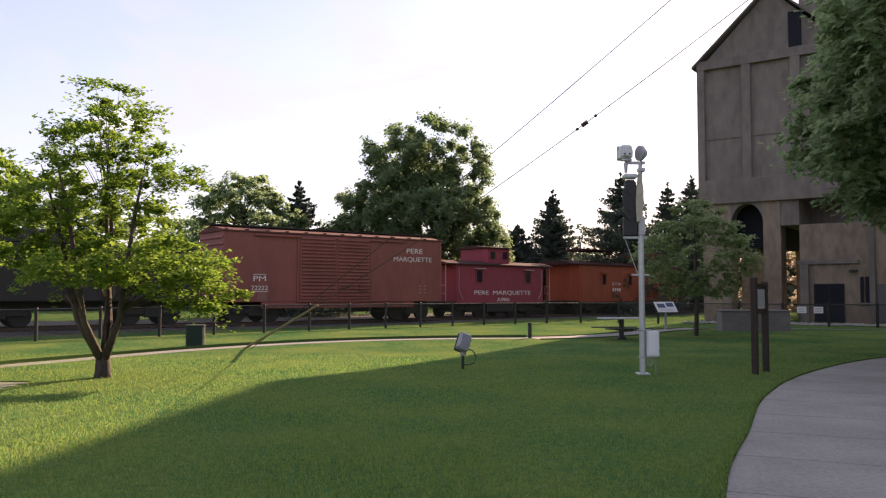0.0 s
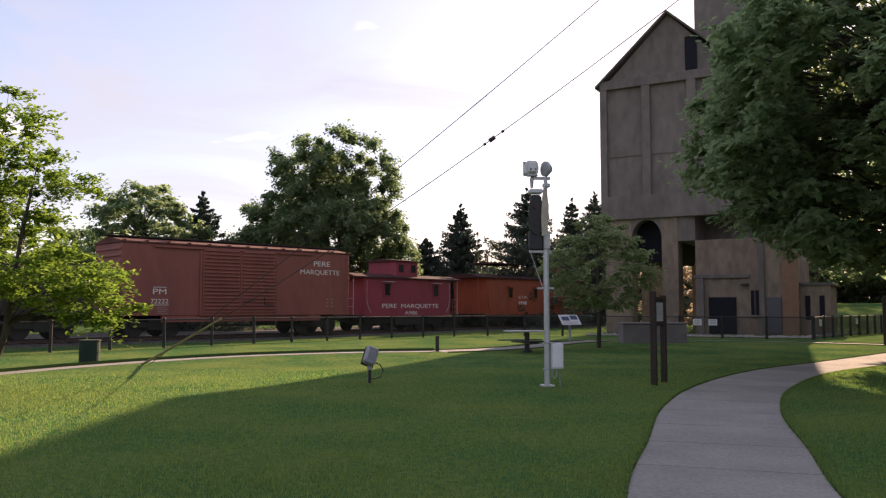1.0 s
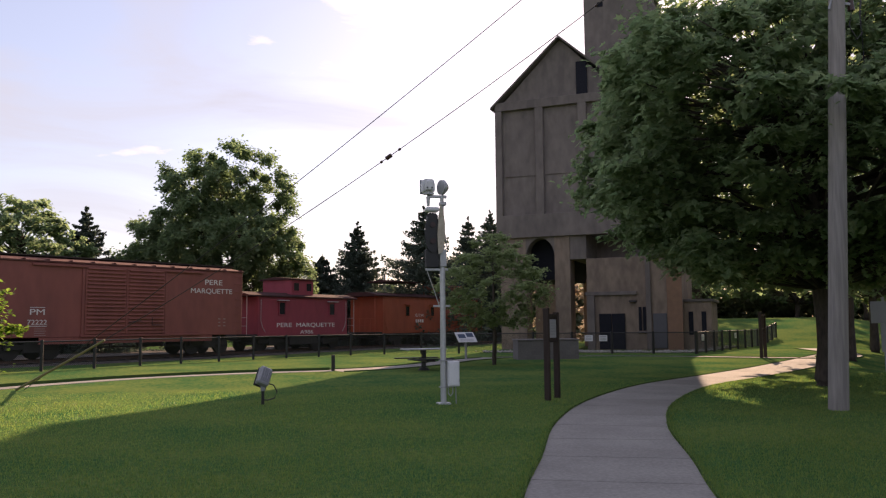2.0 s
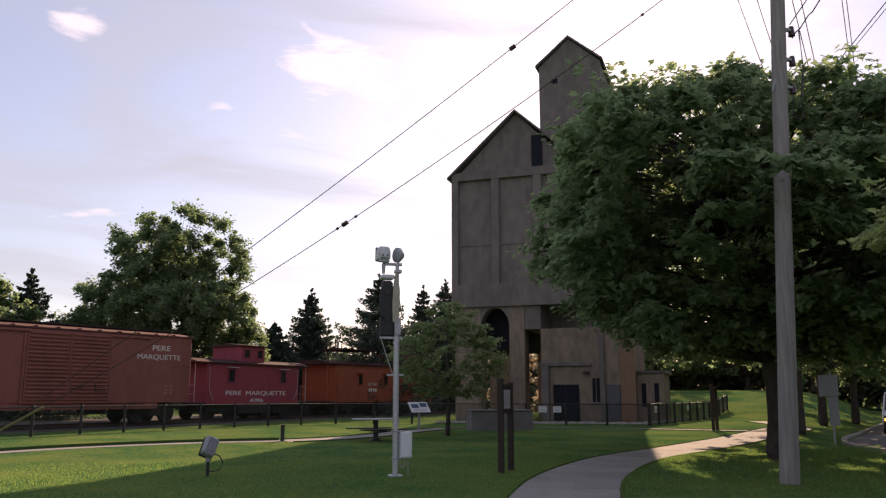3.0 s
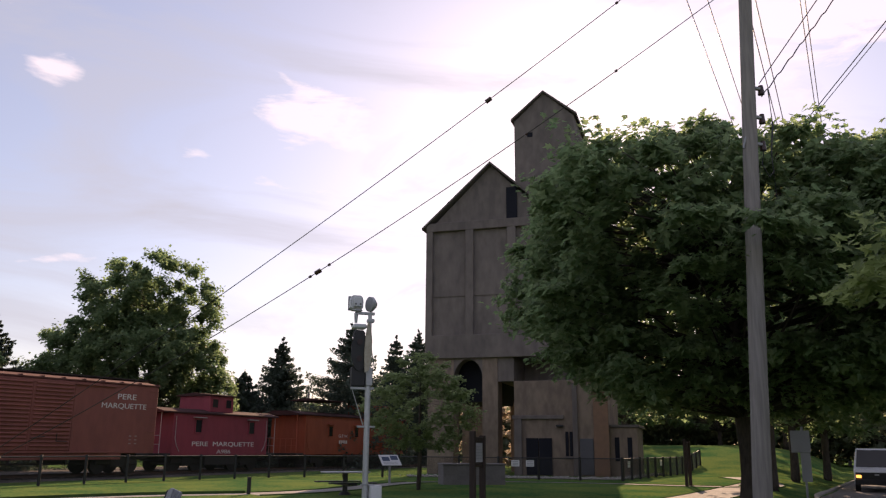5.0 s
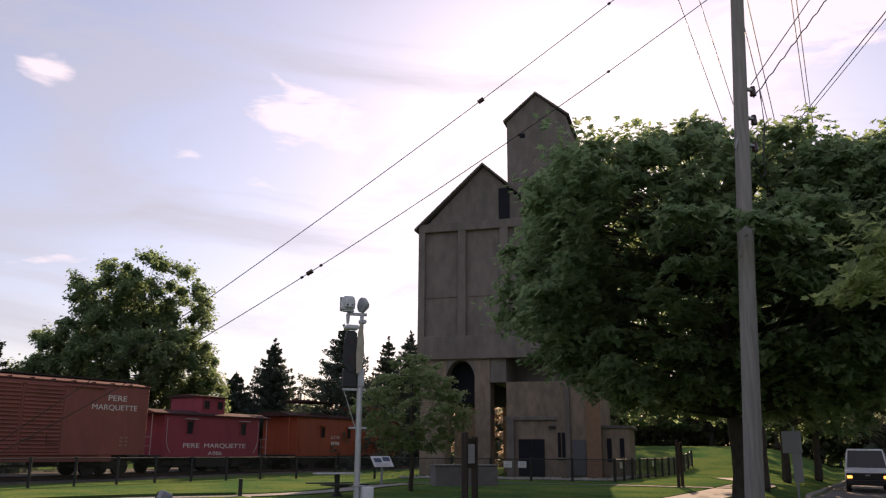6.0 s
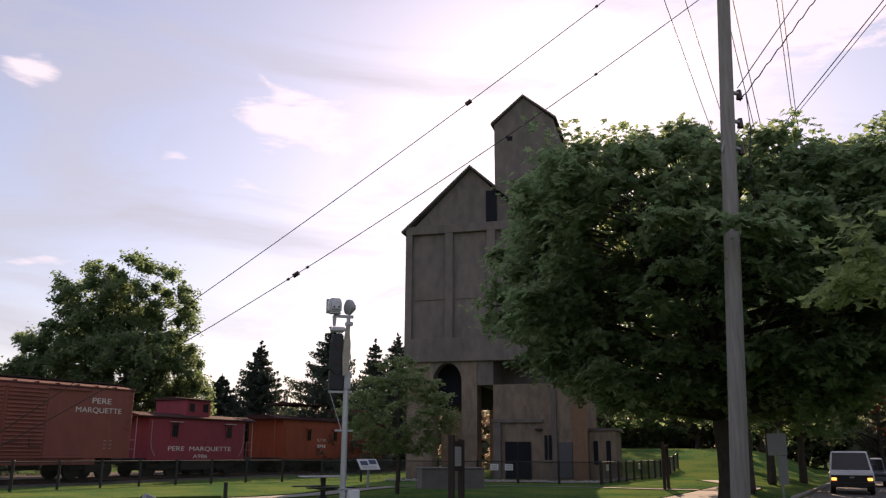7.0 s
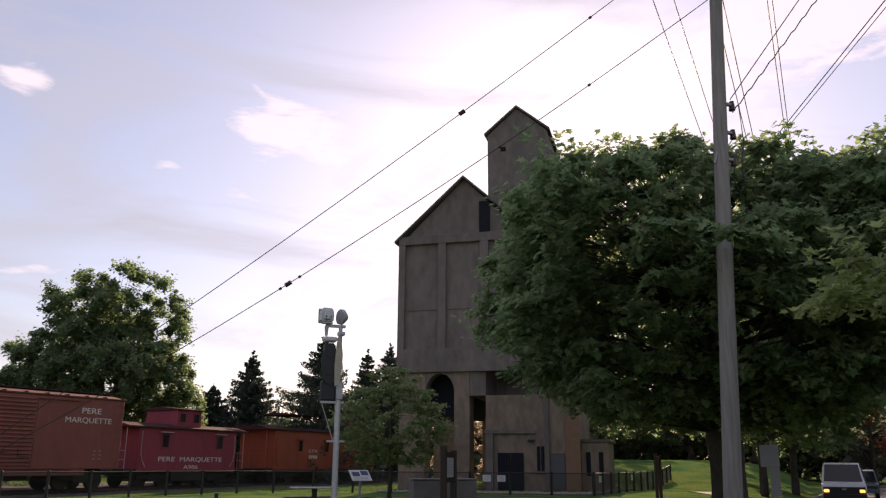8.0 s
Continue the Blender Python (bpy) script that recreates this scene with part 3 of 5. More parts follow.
# ---- coaling tower ----
def build_tower():
    own = thing("coaling_tower", pose(15.42, 47.58, 0.1, 0, 0, -36.0), "tall weathered concrete coaling tower with gabled bin and head house", "tower")
    W, D, Z0, ZE, ZR = 7.6, 9.0, 6.9, 15.0, 18.9
    bm = bmesh.new()
    prism(bm, [(-0.2, Z0), (W, Z0), (W, ZE), (W / 2, ZR), (-0.2, ZE)], 0.14, D)
    part("bin", bm, TOWER, own)
    for x0, x1 in ((-0.36, 0.06), (2.19, 2.69), (4.83, 5.36), (7.35, 7.75)):
        part("pier", boxed(x0, -0.12, Z0, x1, 0.14, ZE - 0.24, 0.02), TOWER, own)
    part("beam", boxed(-0.36, -0.125, ZE - 0.24, W + 0.15, 0.136, ZE + 0.30, 0.02), TOWER, own)
    part("beam", boxed(-0.358, -0.122, Z0 - 0.1, W + 0.148, 0.138, 8.2, 0.02), TOWER, own)
    for k in (10.65,):
        for x0, x1 in ((0.06, 2.19), (2.69, 4.83), (5.36, 7.35)):
            part("joint", boxed(x0 + 0.002, 0.085, k - 0.04, x1 - 0.002, 0.15, k + 0.03), TOWER, own)
    for s in (-1, 1):
        bm = bmesh.new()
        xe, xr = W / 2 + s * (W / 2 + 0.62), W / 2
        prism(bm, [(xr, ZR + 0.02), (xr, ZR + 0.16), (xe, ZE + 0.03), (xe, ZE - 0.10)], -0.24, D + 0.2)
        part("roof", bm, TOWER_DARK, own)
    part("louvre", boxed(4.77, 0.05, 15.3, 5.44, 0.16, 17.35, 0.01), VOID, own, "dark tall vent opening")
    # legs and arches below the bin
    for y0, y1 in ((0.1, 1.3), (D - 1.3, D)):
        part("leg", boxed(-0.2, y0, -0.3, 1.42, y1, Z0), TOWER_WARM, own)
        part("leg", boxed(3.2, y0, -0.3, 4.12, y1, Z0), TOWER_WARM, own)
    bm = bmesh.new()
    for a0, a1 in ((1.42, 3.2),):
        pts = [(a0, Z0 + 0.0)] + [(a0, 5.6)]
        mid, r = (a0 + a1) / 2, (a1 - a0) / 2
        arch = [(mid - r * math.cos(math.pi * k / 12), 5.6 + 1.15 * math.sin(math.pi * k / 12)) for k in range(13)]
        prism(bm, [(a0, Z0)] + arch + [(a1, Z0)], 0.12, 1.0)
    part("arch", bm, TOWER, own)
    # Rear wall, added to darken the view through the arch.
    part("wall", boxed(1.42, D - 0.5, 5.2, 3.2, D - 0.1, Z0), TOWER, own)
    part("wall", boxed(4.12, 0.16, 5.4, 5.1, D, Z0), TOWER, own)
    # Dark filler body under the bin, added so the arch's inside looks shaded.
    bm = bmesh.new()
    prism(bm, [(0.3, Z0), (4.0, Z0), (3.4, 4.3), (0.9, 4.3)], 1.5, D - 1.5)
    part("hopper", bm, VOID, own, "added dark body that gives the arch its shaded inside")
    # elevator shaft and head house
    X0, X1, Y0, Y1 = 4.72, 8.72, 3.0, 8.2
    part("shaft", boxed(X0 + 0.3, Y0 + 0.3, 5.4, 9.5, Y1, 20.6, 0.02), TOWER, own)
    bm = bmesh.new()
    prism(bm, [(X0, 17.0), (X1, 17.0), (X1, 22.9), ((X0 + X1) / 2, 24.7), (X0, 22.9)], Y0, Y1)
    part("head_house", bm, TOWER, own)
    bm = bmesh.new()
    prism(bm, [(X1, 17.0), (9.5, 17.0), (9.5, 20.9), (X1, 21.7)], Y0 + 0.1, Y1 - 0.1)
    part("lean_to", bm, TOWER, own)
    for s in (-1, 1):
        bm = bmesh.new()
        xm = (X0 + X1) / 2
        xe = xm + s * 2.2
        prism(bm, [(xm, 24.72), (xm, 24.86), (xe, 23.02), (xe, 22.88)], Y0 - 0.2, Y1 + 0.2)
        part("roof", bm, TOWER_DARK, own)
    part("window", boxed(5.6, Y0 - 0.03, 21.7, 5.95, Y0 + 0.05, 22.0), VOID, own)
    # ground floor rooms
    part("wall", boxed(5.1, 0.1, -0.3, 10.47, 6.0, 5.4, 0.02), TOWER_WARM, own)
    part("ledge", boxed(5.0, -0.05, 3.2, 8.0, 0.098, 3.42, 0.02), TOWER, own)
    part("pilaster", boxed(5.1, -0.05, -0.3, 5.55, 0.098, 3.2, 0.02), TOWER, own)
    part("pilaster", boxed(8.5, -0.06, -0.3, 8.78, 0.098, 5.2, 0.02), TOWER, own)
    for x0, x1 in ((5.80, 6.50), (6.54, 7.28)):
        part("door", boxed(x0, 0.0, 0.1, x1, 0.098, 2.14, 0.012), VOID, own, "dark steel door")
    for x0, x1 in ((8.06, 8.22), (8.30, 8.46)):
        part("window", boxed(x0, 0.02, 1.15, x1, 0.098, 2.5), VOID, own)
    part("sill", boxed(7.98, -0.02, 1.02, 8.52, 0.098, 1.13, 0.01), TOWER, own)
    part("door", boxed(8.86, 0.02, 0.15, 9.62, 0.098, 2.12, 0.01), DOOR2, own, "grey metal door")
    part("corner_wall", boxed(9.66, 0.02, -0.3, 10.49, 0.098, 5.3, 0.01), RENDERED, own, "rust-brown rendered corner")
    part("lamp", boxed(7.55, -0.12, 2.78, 7.95, 0.098, 2.88, 0.01), BLACK, own)
    part("annexe", boxed(10.47, 0.6, -0.3, 12.0, 5.0, 2.75, 0.02), TOWER_WARM, own)
    part("annexe_roof", boxed(10.472, 0.5, 2.752, 12.12, 5.1, 2.9, 0.01), TOWER_DARK, own)
    for x0 in (10.75, 11.45):
        part("window", boxed(x0, 0.56, 0.9, x0 + 0.25, 0.598, 2.2), VOID, own)


build_tower()


# ---- railway cars ----
def truck(parent, x):
    bm = bmesh.new()
    for s in (-1, 1):
        box(bm, x - 1.1, s * 0.98 - 0.06, 0.42, x + 1.1, s * 0.98 + 0.06, 0.66, 0.02)
        box(bm, x - 0.35, s * 0.98 - 0.1, 0.3, x + 0.35, s * 0.98 + 0.1, 0.75, 0.02)
    box(bm, x - 0.18, -1.0, 0.5, x + 0.18, 1.0, 0.8)
    tr = part("truck", bm, IRON, parent)
    for dx in (-0.84, 0.84):
        for s in (-1, 1):
            bm = bmesh.new()
            rod(bm, (x + dx, s * 0.72, 0.42), (x + dx, s * 0.86, 0.42), 0.42, n=20)
            rod(bm, (x + dx, s * 0.70, 0.42), (x + dx, s * 0.72, 0.42), 0.455, n=20)
            part("wheel", bm, IRON, tr, smooth=False)
        part("axle", roded((x + dx, -0.72, 0.42), (x + dx, 0.72, 0.42), 0.07), IRON, tr)


def build_boxcar(m):
    """A forty-foot boxcar; -y is the side towards the lawn. Heights are over the rail."""
    L, H0, H1, w = 12.0, 0.92, 4.05, 1.42
    own = thing("boxcar", m, "faded red steel boxcar with ribbed double doors and white lettering", "railway car")
    part("body", boxed(-L / 2, -w, H0, L / 2, w, H1, 0.02), BOX_RED, own)
    bm = bmesh.new()
    prism(bm, [(-w - 0.06, H1), (-w - 0.06, H1 + 0.06), (0, H1 + 0.32), (w + 0.06, H1 + 0.06), (w + 0.06, H1)], -L / 2 - 0.05, L / 2 + 0.05)
    bmesh.ops.transform(bm, matrix=pose(0, 0, 0.002, 0, 0, 90), verts=bm.verts)
    part("roof", bm, BOX_ROOF, own)
    part("running_board", boxed(-L / 2 - 0.2, -0.35, H1 + 0.33, L / 2 + 0.2, 0.35, H1 + 0.38), TIE, own)
    for k in range(13):
        x = -L / 2 + 0.1 + k * (L - 0.2) / 12
        part("roof_seam", boxed(x - 0.03, -w - 0.07, H1 + 0.01, x + 0.03, -w + 0.3, H1 + 0.12, m=None), BOX_ROOF, own)
    # doors
    for x0, x1 in ((-2.32, -0.42), (-0.38, 1.52)):
        d = part("door", boxed(x0, -w - 0.07, H0 + 0.12, x1, -w - 0.004, H1 - 0.18, 0.01), BOX_RED, own)
        for k in range(17):
            z = H0 + 0.26 + k * 0.165
            bm = boxed(x0 + 0.06, -w - 0.135, z, x1 - 0.06, -w - 0.072, z + 0.085, 0.03)
            part("rib", bm, BOX_RED, d)
    part("door_track", boxed(-4.6, -w - 0.11, H1 - 0.16, 3.6, -w - 0.004, H1 - 0.06, 0.01), BOX_RED, own)
    part("door_track", boxed(-2.5, -w - 0.10, H0 + 0.0, 3.5, -w - 0.004, H0 + 0.09, 0.01), BOX_RED, own)
    part("door_post", boxed(-0.43, -w - 0.10, H0 + 0.12, -0.37, -w - 0.003, H1 - 0.18, 0.01), BOX_RED, own)
    part("door_post", boxed(-2.46, -w - 0.06, H0, -2.34, -w - 0.003, H1 - 0.17, 0.01), BOX_RED, own)
    part("door_post", boxed(1.54, -w - 0.06, H0 + 0.1, 1.64, -w - 0.003, H1 - 0.17, 0.01), BOX_RED, own)
    bm = bmesh.new()
    rod(bm, (-0.3, -w - 0.13, H0 + 0.62), (0.3, -w - 0.13, H0 + 0.70), 0.018, n=6)
    part("latch", bm, IRON, own)
    bm = bmesh.new()
    rod(bm, (0.85, -w - 0.13, H0 + 0.50), (0.85, -w - 0.13, H0 + 0.85), 0.018, n=6)
    rod(bm, (0.85, -w - 0.13, H0 + 0.50), (1.35, -w - 0.13, H0 + 0.50), 0.018, n=6)
    part("latch", bm, IRON, own)
    # side sill, ladder, end
    part("side_sill", boxed(-4.2, -w - 0.003, H0 - 0.28, 4.2, -w + 0.1, H0 - 0.003), BOX_RED, own)
    part("centre_sill", boxed(-L / 2 + 0.2, -0.3, 0.62, L / 2 - 0.2, 0.3, H0 - 0.003), IRON, own)
    for k in range(8):
        part("rung", roded((L / 2 - 0.5, -w - 0.07, H0 + 0.25 + k * 0.38), (L / 2 - 0.06, -w - 0.07, H0 + 0.25 + k * 0.38), 0.014, n=6), BOX_RED, own)
    for s in (-1, 1):
        for k in range(10):
            z = H0 + 0.2 + k * 0.29
            part("end_rib", boxed(s * L / 2 - 0.05, -w + 0.1, z, s * L / 2 + 0.05, w - 0.1, z + 0.12, 0.03), BOX_RED, own)
        part("coupler", boxed(min(s * L / 2, s * (L / 2 + 0.7)), -0.12, 0.66, max(s * L / 2, s * (L / 2 + 0.7)), 0.12, 0.9, 0.03), IRON, own)
    bm = bmesh.new()
    for x in (-2.0, -1.0, 0.4, 1.6, 2.6):
        box(bm, x - 0.05, -w + 0.12, 0.45, x + 0.05, -w + 0.2, H0 - 0.02)
    box(bm, -2.6, -0.9, 0.42, 2.8, -0.8, 0.50)
    rod(bm, (0.6, -0.8, 0.62), (1.8, -0.8, 0.62), 0.17, n=12)
    part("brake_gear", bm, IRON, own)
    for x in (-4.3, 4.3):
        truck(own, x)
    y = -w - 0.006
    words("PERE", 0.36, pose(4.25, y, H1 - 0.68), LETTER, own, width=1.0)
    words("MARQUETTE", 0.34, pose(4.15, y, H1 - 1.10), LETTER, own, width=2.4)
    words("PM", 0.34, pose(-4.31, y, H0 + 0.94), LETTER, own, width=0.6)
    part("stripe", boxed(-4.62, y, H0 + 1.23, -4.00, y + 0.01, H0 + 1.255), LETTER, own)
    part("stripe", boxed(-4.72, y, H0 + 0.46, -3.90, y + 0.01, H0 + 0.485), LETTER, own)
    words("72222", 0.28, pose(-4.31, y, H0 + 0.54), LETTER, own, width=0.80)
    for k in range(4):
        part("data_line", boxed(-4.41, y, H0 + 0.08 + k * 0.09, -3.93 - 0.05 * (k % 2), y + 0.01, H0 + 0.105 + k * 0.09), FADED, own)
    for k in range(3):
        part("data_line", boxed(4.55, y, H0 + 0.42 + k * 0.17, 4.68, y + 0.01, H0 + 0.47 + k * 0.17), FADED, own)
        part("data_line", boxed(4.85, y, H0 + 0.42 + k * 0.17, 4.98, y + 0.01, H0 + 0.47 + k * 0.17), FADED, own)
    return own


def build_caboose(m, L, H1, paint, label, cup, windows, trim):
    """A caboose with end platforms, eaves and a cupola."""
    H0, w = 0.95, 1.42
    own = thing("caboose", m, label, "railway car")
    part("body", boxed(-L / 2, -w, H0 - 0.1, L / 2, w, H1, 0.02), paint, own)
    bm = bmesh.new()
    prism(bm, [(-w - 0.14, H1), (-w - 0.14, H1 + 0.07), (-0.7, H1 + 0.28), (0.7, H1 + 0.28), (w + 0.14, H1 + 0.07), (w + 0.14, H1)], -L / 2 - 0.85, L / 2 + 0.85)
    bmesh.ops.transform(bm, matrix=pose(0, 0, 0.002, 0, 0, 90), verts=bm.verts)
    part("roof", bm, CAR_ROOF, own)
    c0, c1 = cup
    cu = part("cupola", boxed(c0, -1.15, H1 + 0.1, c1, 1.15, H1 + 1.05, 0.02), paint, own)
    bm = bmesh.new()
    prism(bm, [(-1.28, H1 + 1.052), (-1.28, H1 + 1.11), (0, H1 + 1.24), (1.28, H1 + 1.11), (1.28, H1 + 1.052)], c0 - 0.14, c1 + 0.14)
    bmesh.ops.transform(bm, matrix=pose(0, 0, 0, 0, 0, 90), verts=bm.verts)
    part("cupola_roof", bm, CAR_ROOF, cu)
    for x in (c0 + 0.22, c1 - 0.62):
        wdw = part("window", boxed(x, -1.165, H1 + 0.42, x + 0.42, -1.152, H1 + 0.86), GLASS, cu)
        for a in ((x - 0.05, H1 + 0.37, x - 0.002, H1 + 0.91), (x + 0.422, H1 + 0.37, x + 0.47, H1 + 0.91), (x, H1 + 0.862, x + 0.42, H1 + 0.91), (x, H1 + 0.37, x + 0.42, H1 + 0.418)):
            part("window_frame", boxed(a[0], -1.175, a[1], a[2], -1.153, a[3]), paint, cu)
    for x in windows:
        part("window", boxed(x - 0.22, -w - 0.012, H0 + 1.1, x + 0.22, -w - 0.003, H0 + 1.75), GLASS, own)
        for a in ((x - 0.28, H0 + 1.04, x - 0.222, H0 + 1.82), (x + 0.222, H0 + 1.04, x + 0.28, H0 + 1.82), (x - 0.22, H0 + 1.04, x + 0.22, H0 + 1.098)):
            part("window_frame", boxed(a[0], -w - 0.04, a[1], a[2], -w - 0.003, a[3]), paint, own)
        part("awning", boxed(x - 0.42, -w - 0.2, H0 + 1.86, x + 0.42, -w - 0.003, H0 + 1.9, m=None), trim, own)
    for s in (-1, 1):
        e = s * L / 2
        pl = part("platform", boxed(min(e, e + s * 0.8), -w + 0.05, H0 - 0.1, max(e, e + s * 0.8), w - 0.05, H0 - 0.002, 0.01), IRON, own)
        bm = bmesh.new()
        for y in (-w + 0.1, w - 0.1):
            rod(bm, (e + s * 0.76, y, H0), (e + s * 0.76, y, H1 + 0.02), 0.022, n=6)
        for z in (0.45, 0.9):
            rod(bm, (e + s * 0.76, -w + 0.1, H0 + z), (e + s * 0.76, w - 0.1, H0 + z), 0.016, n=6)
        for k in range(5):
            rod(bm, (e + s * 0.76, -w + 0.5 + k * 0.45, H0), (e + s * 0.76, -w + 0.5 + k * 0.45, H0 + 0.9), 0.012, n=6)
        part("railing", bm, trim, pl)
        bm = bmesh.new()
        for k in range(3):
            box(bm, e + s * 0.42 - 0.26, -w - 0.02, H0 - 0.3 - 0.22 * k, e + s * 0.42 + 0.26, -w + 0.24, H0 - 0.27 - 0.22 * k)
        part("steps", bm, IRON, own)
        part("coupler", boxed(min(e, e + s * 1.2), -0.12, 0.62, max(e, e + s * 1.2), 0.12, 0.84, 0.03), IRON, own)
    part("underframe", boxed(-L / 2 + 0.1, -0.9, 0.55, L / 2 - 0.1, 0.9, H0 - 0.102), IRON, own)
    part("tool_box", boxed(-1.2, -w + 0.08, 0.32, 1.1, -w + 0.5, H0 - 0.104, 0.02), IRON, own)
    for s in (-1, 1):
        x = s * (L / 2 - 0.16)
        bm = tube(bmesh.new(), [(x + s * 0.0, -w - 0.03, H0 + 1.9), (x, -w - 0.03, H0 + 0.75), (x - s * 0.12, -w - 0.03, H0 + 0.4), (x - s * 0.34, -w - 0.03, H0 + 0.1)], [0.016] * 4, 6)
        part("grab_iron", bm, trim, own)
    for x in (-L / 2 + 1.5, L / 2 - 1.5):
        truck(own, x)
    return own


BOX_DIR = 37.9
d = Vector((math.cos(radians(BOX_DIR)), math.sin(radians(BOX_DIR)), 0))
n_away = Vector((-d.y, d.x, 0))
left_side = Vector((-9.45, 35.6, 0))
bc = left_side + d * 5.92 + n_away * 1.42
RAIL = 0.36
build_boxcar(pose(bc.x, bc.y, RAIL, 0, 0, BOX_DIR))
d2 = Vector((math.cos(radians(43)), math.sin(radians(43)), 0))
n2 = Vector((-d2.y, d2.x, 0))
rc = Vector((1.0, 46.1, 0)) + d2 * 3.5 + n2 * 1.42
red = build_caboose(pose(rc.x, rc.y, RAIL - 0.05, 0, 0, 43), 7.5, 3.02, CAB_RED, "dark red wooden caboose with cupola and white lettering", (-0.95, 0.95), (-1.95, 2.3), AWNING)
y = -1.426
words("PERE  MARQUETTE", 0.34, pose(0.1, y, 1.33), LETTER, red, width=4.9)
words("A986", 0.30, pose(0.1, y, 0.94), LETTER, red, width=1.1)
oc = Vector((9.0, 54.4, 0)) + d2 * 6.4 + n2 * 1.42
orange = build_caboose(pose(oc.x, oc.y, RAIL - 0.05, 0, 0, 43), 12.4, 3.35, CAB_ORANGE, "orange caboose with small square windows and white lettering", (1.8, 4.4), (-3.4, -0.3), CAB_ORANGE)
words("G.T.W.", 0.28, pose(-1.9, y, 2.0), LETTER, orange, width=1.1)
for k in range(4):
    part("number_bar", boxed(-2.4 + k * 0.26, y, 1.58, -2.22 + k * 0.26, y + 0.01, 1.80), LETTER, orange)


# ---- black tender at the head of the row ----
def build_tender(m):
    L, w = 9.0, 1.45
    own = thing("tender", m, "black steam locomotive tender on the track", "railway car")
    part("tank", boxed(-L / 2, -w, 0.95, L / 2, w, 3.2, 0.06), IRON, own)
    part("bunker", boxed(-L / 2 + 0.4, -w + 0.1, 3.2, 0.6, w - 0.1, 3.75, 0.05), IRON, own)
    part("rim", boxed(-L / 2 - 0.03, -w - 0.04, 3.1, L / 2 + 0.03, -w - 0.003, 3.2, 0.01), IRON, own)
    part("frame", boxed(-L / 2 - 0.2, -0.9, 0.6, L / 2 + 0.2, 0.9, 0.948), IRON, own)
    part("coupler", boxed(L / 2, -0.12, 0.66, L / 2 + 0.8, 0.12, 0.9, 0.03), IRON, own)
    for x in (-2.9, 2.9):
        truck(own, x)


tc = left_side + n_away * 1.42 - d * 5.9
build_tender(pose(tc.x, tc.y, RAIL, 0, 0, BOX_DIR))


# ---- track ----
def catmull(pts, n):
    out = []
    pts = [Vector(p) for p in pts]
    for i in range(len(pts) - 1):
        p0, p1, p2, p3 = pts[max(i - 1, 0)], pts[i], pts[i + 1], pts[min(i + 2, len(pts) - 1)]
        for k in range(n):
            t = k / n
            out.append(0.5 * ((2 * p1) + (p2 - p0) * t + (2 * p0 - 5 * p1 + 4 * p2 - p3) * t * t + (3 * p1 - p0 - 3 * p2 + p3) * t ** 3))
    return out + [pts[-1]]


oe = oc + d2 * 30
ts = bc - d * 60
LINE = catmull([ts.to_2d(), (bc - d * 20).to_2d(), bc.to_2d(), rc.to_2d(), oc.to_2d(), oe.to_2d()], 16)


def sweep(bm, line, offsets):
    """A profile of (sideways, height) pairs, taken along a line on the plan."""
    rows = []
    for i, p in enumerate(line):
        t = (line[min(i + 1, len(line) - 1)] - line[max(i - 1, 0)]).normalized()
        side = Vector((t.y, -t.x))
        rows.append([bm.verts.new((p.x + side.x * o, p.y + side.y * o, z)) for o, z in offsets])
    n = len(offsets)
    for a, b in zip(rows, rows[1:]):
        for k in range(n - 1):
            bm.faces.new((a[k], a[k + 1], b[k + 1], b[k]))
    bmesh.ops.recalc_face_normals(bm, faces=bm.faces)
    return bm


def build_track():
    own = thing("railway_track", pose(0, 0, 0), "rusty rails on old ties in pale ballast", "railway track", kind="structure")
    part("ballast", sweep(bmesh.new(), LINE, [(-15.0, 0.10), (-12.0, 0.2), (-2.0, 0.21), (2.0, 0.21), (3.4, 0.12), (4.0, 0.02)]), GRAVEL, own)
    for o in (-0.72, 0.72):
        part("rail", sweep(bmesh.new(), LINE, [(o - 0.07, 0.215), (o - 0.04, 0.34), (o - 0.035, RAIL - 0.01), (o + 0.035, RAIL - 0.01), (o + 0.04, 0.34), (o + 0.07, 0.215)]), RUST, own)
    me = None
    run = 0.0
    for i in range(len(LINE) - 1):
        a, b = LINE[i], LINE[i + 1]
        t = (b - a).normalized()
        while run < (b - a).length:
            p = a + t * run
            if -26 < p.x < 24 and me is None:
                first = part("tie", boxed(-0.11, -1.3, -0.04, 0.11, 1.3, 0.06, 0.01), TIE, own)
                me = first.data
                first.matrix_local = pose(p.x, p.y, 0.21, 0, 0, math.degrees(math.atan2(t.y, t.x)))
            elif -26 < p.x < 24:
                ob = new("tie", me)
                ob.parent = own
                ob.matrix_local = pose(p.x, p.y, 0.21, 0, 0, math.degrees(math.atan2(t.y, t.x)))
            run += 0.58
        run -= (b - a).length


build_track()


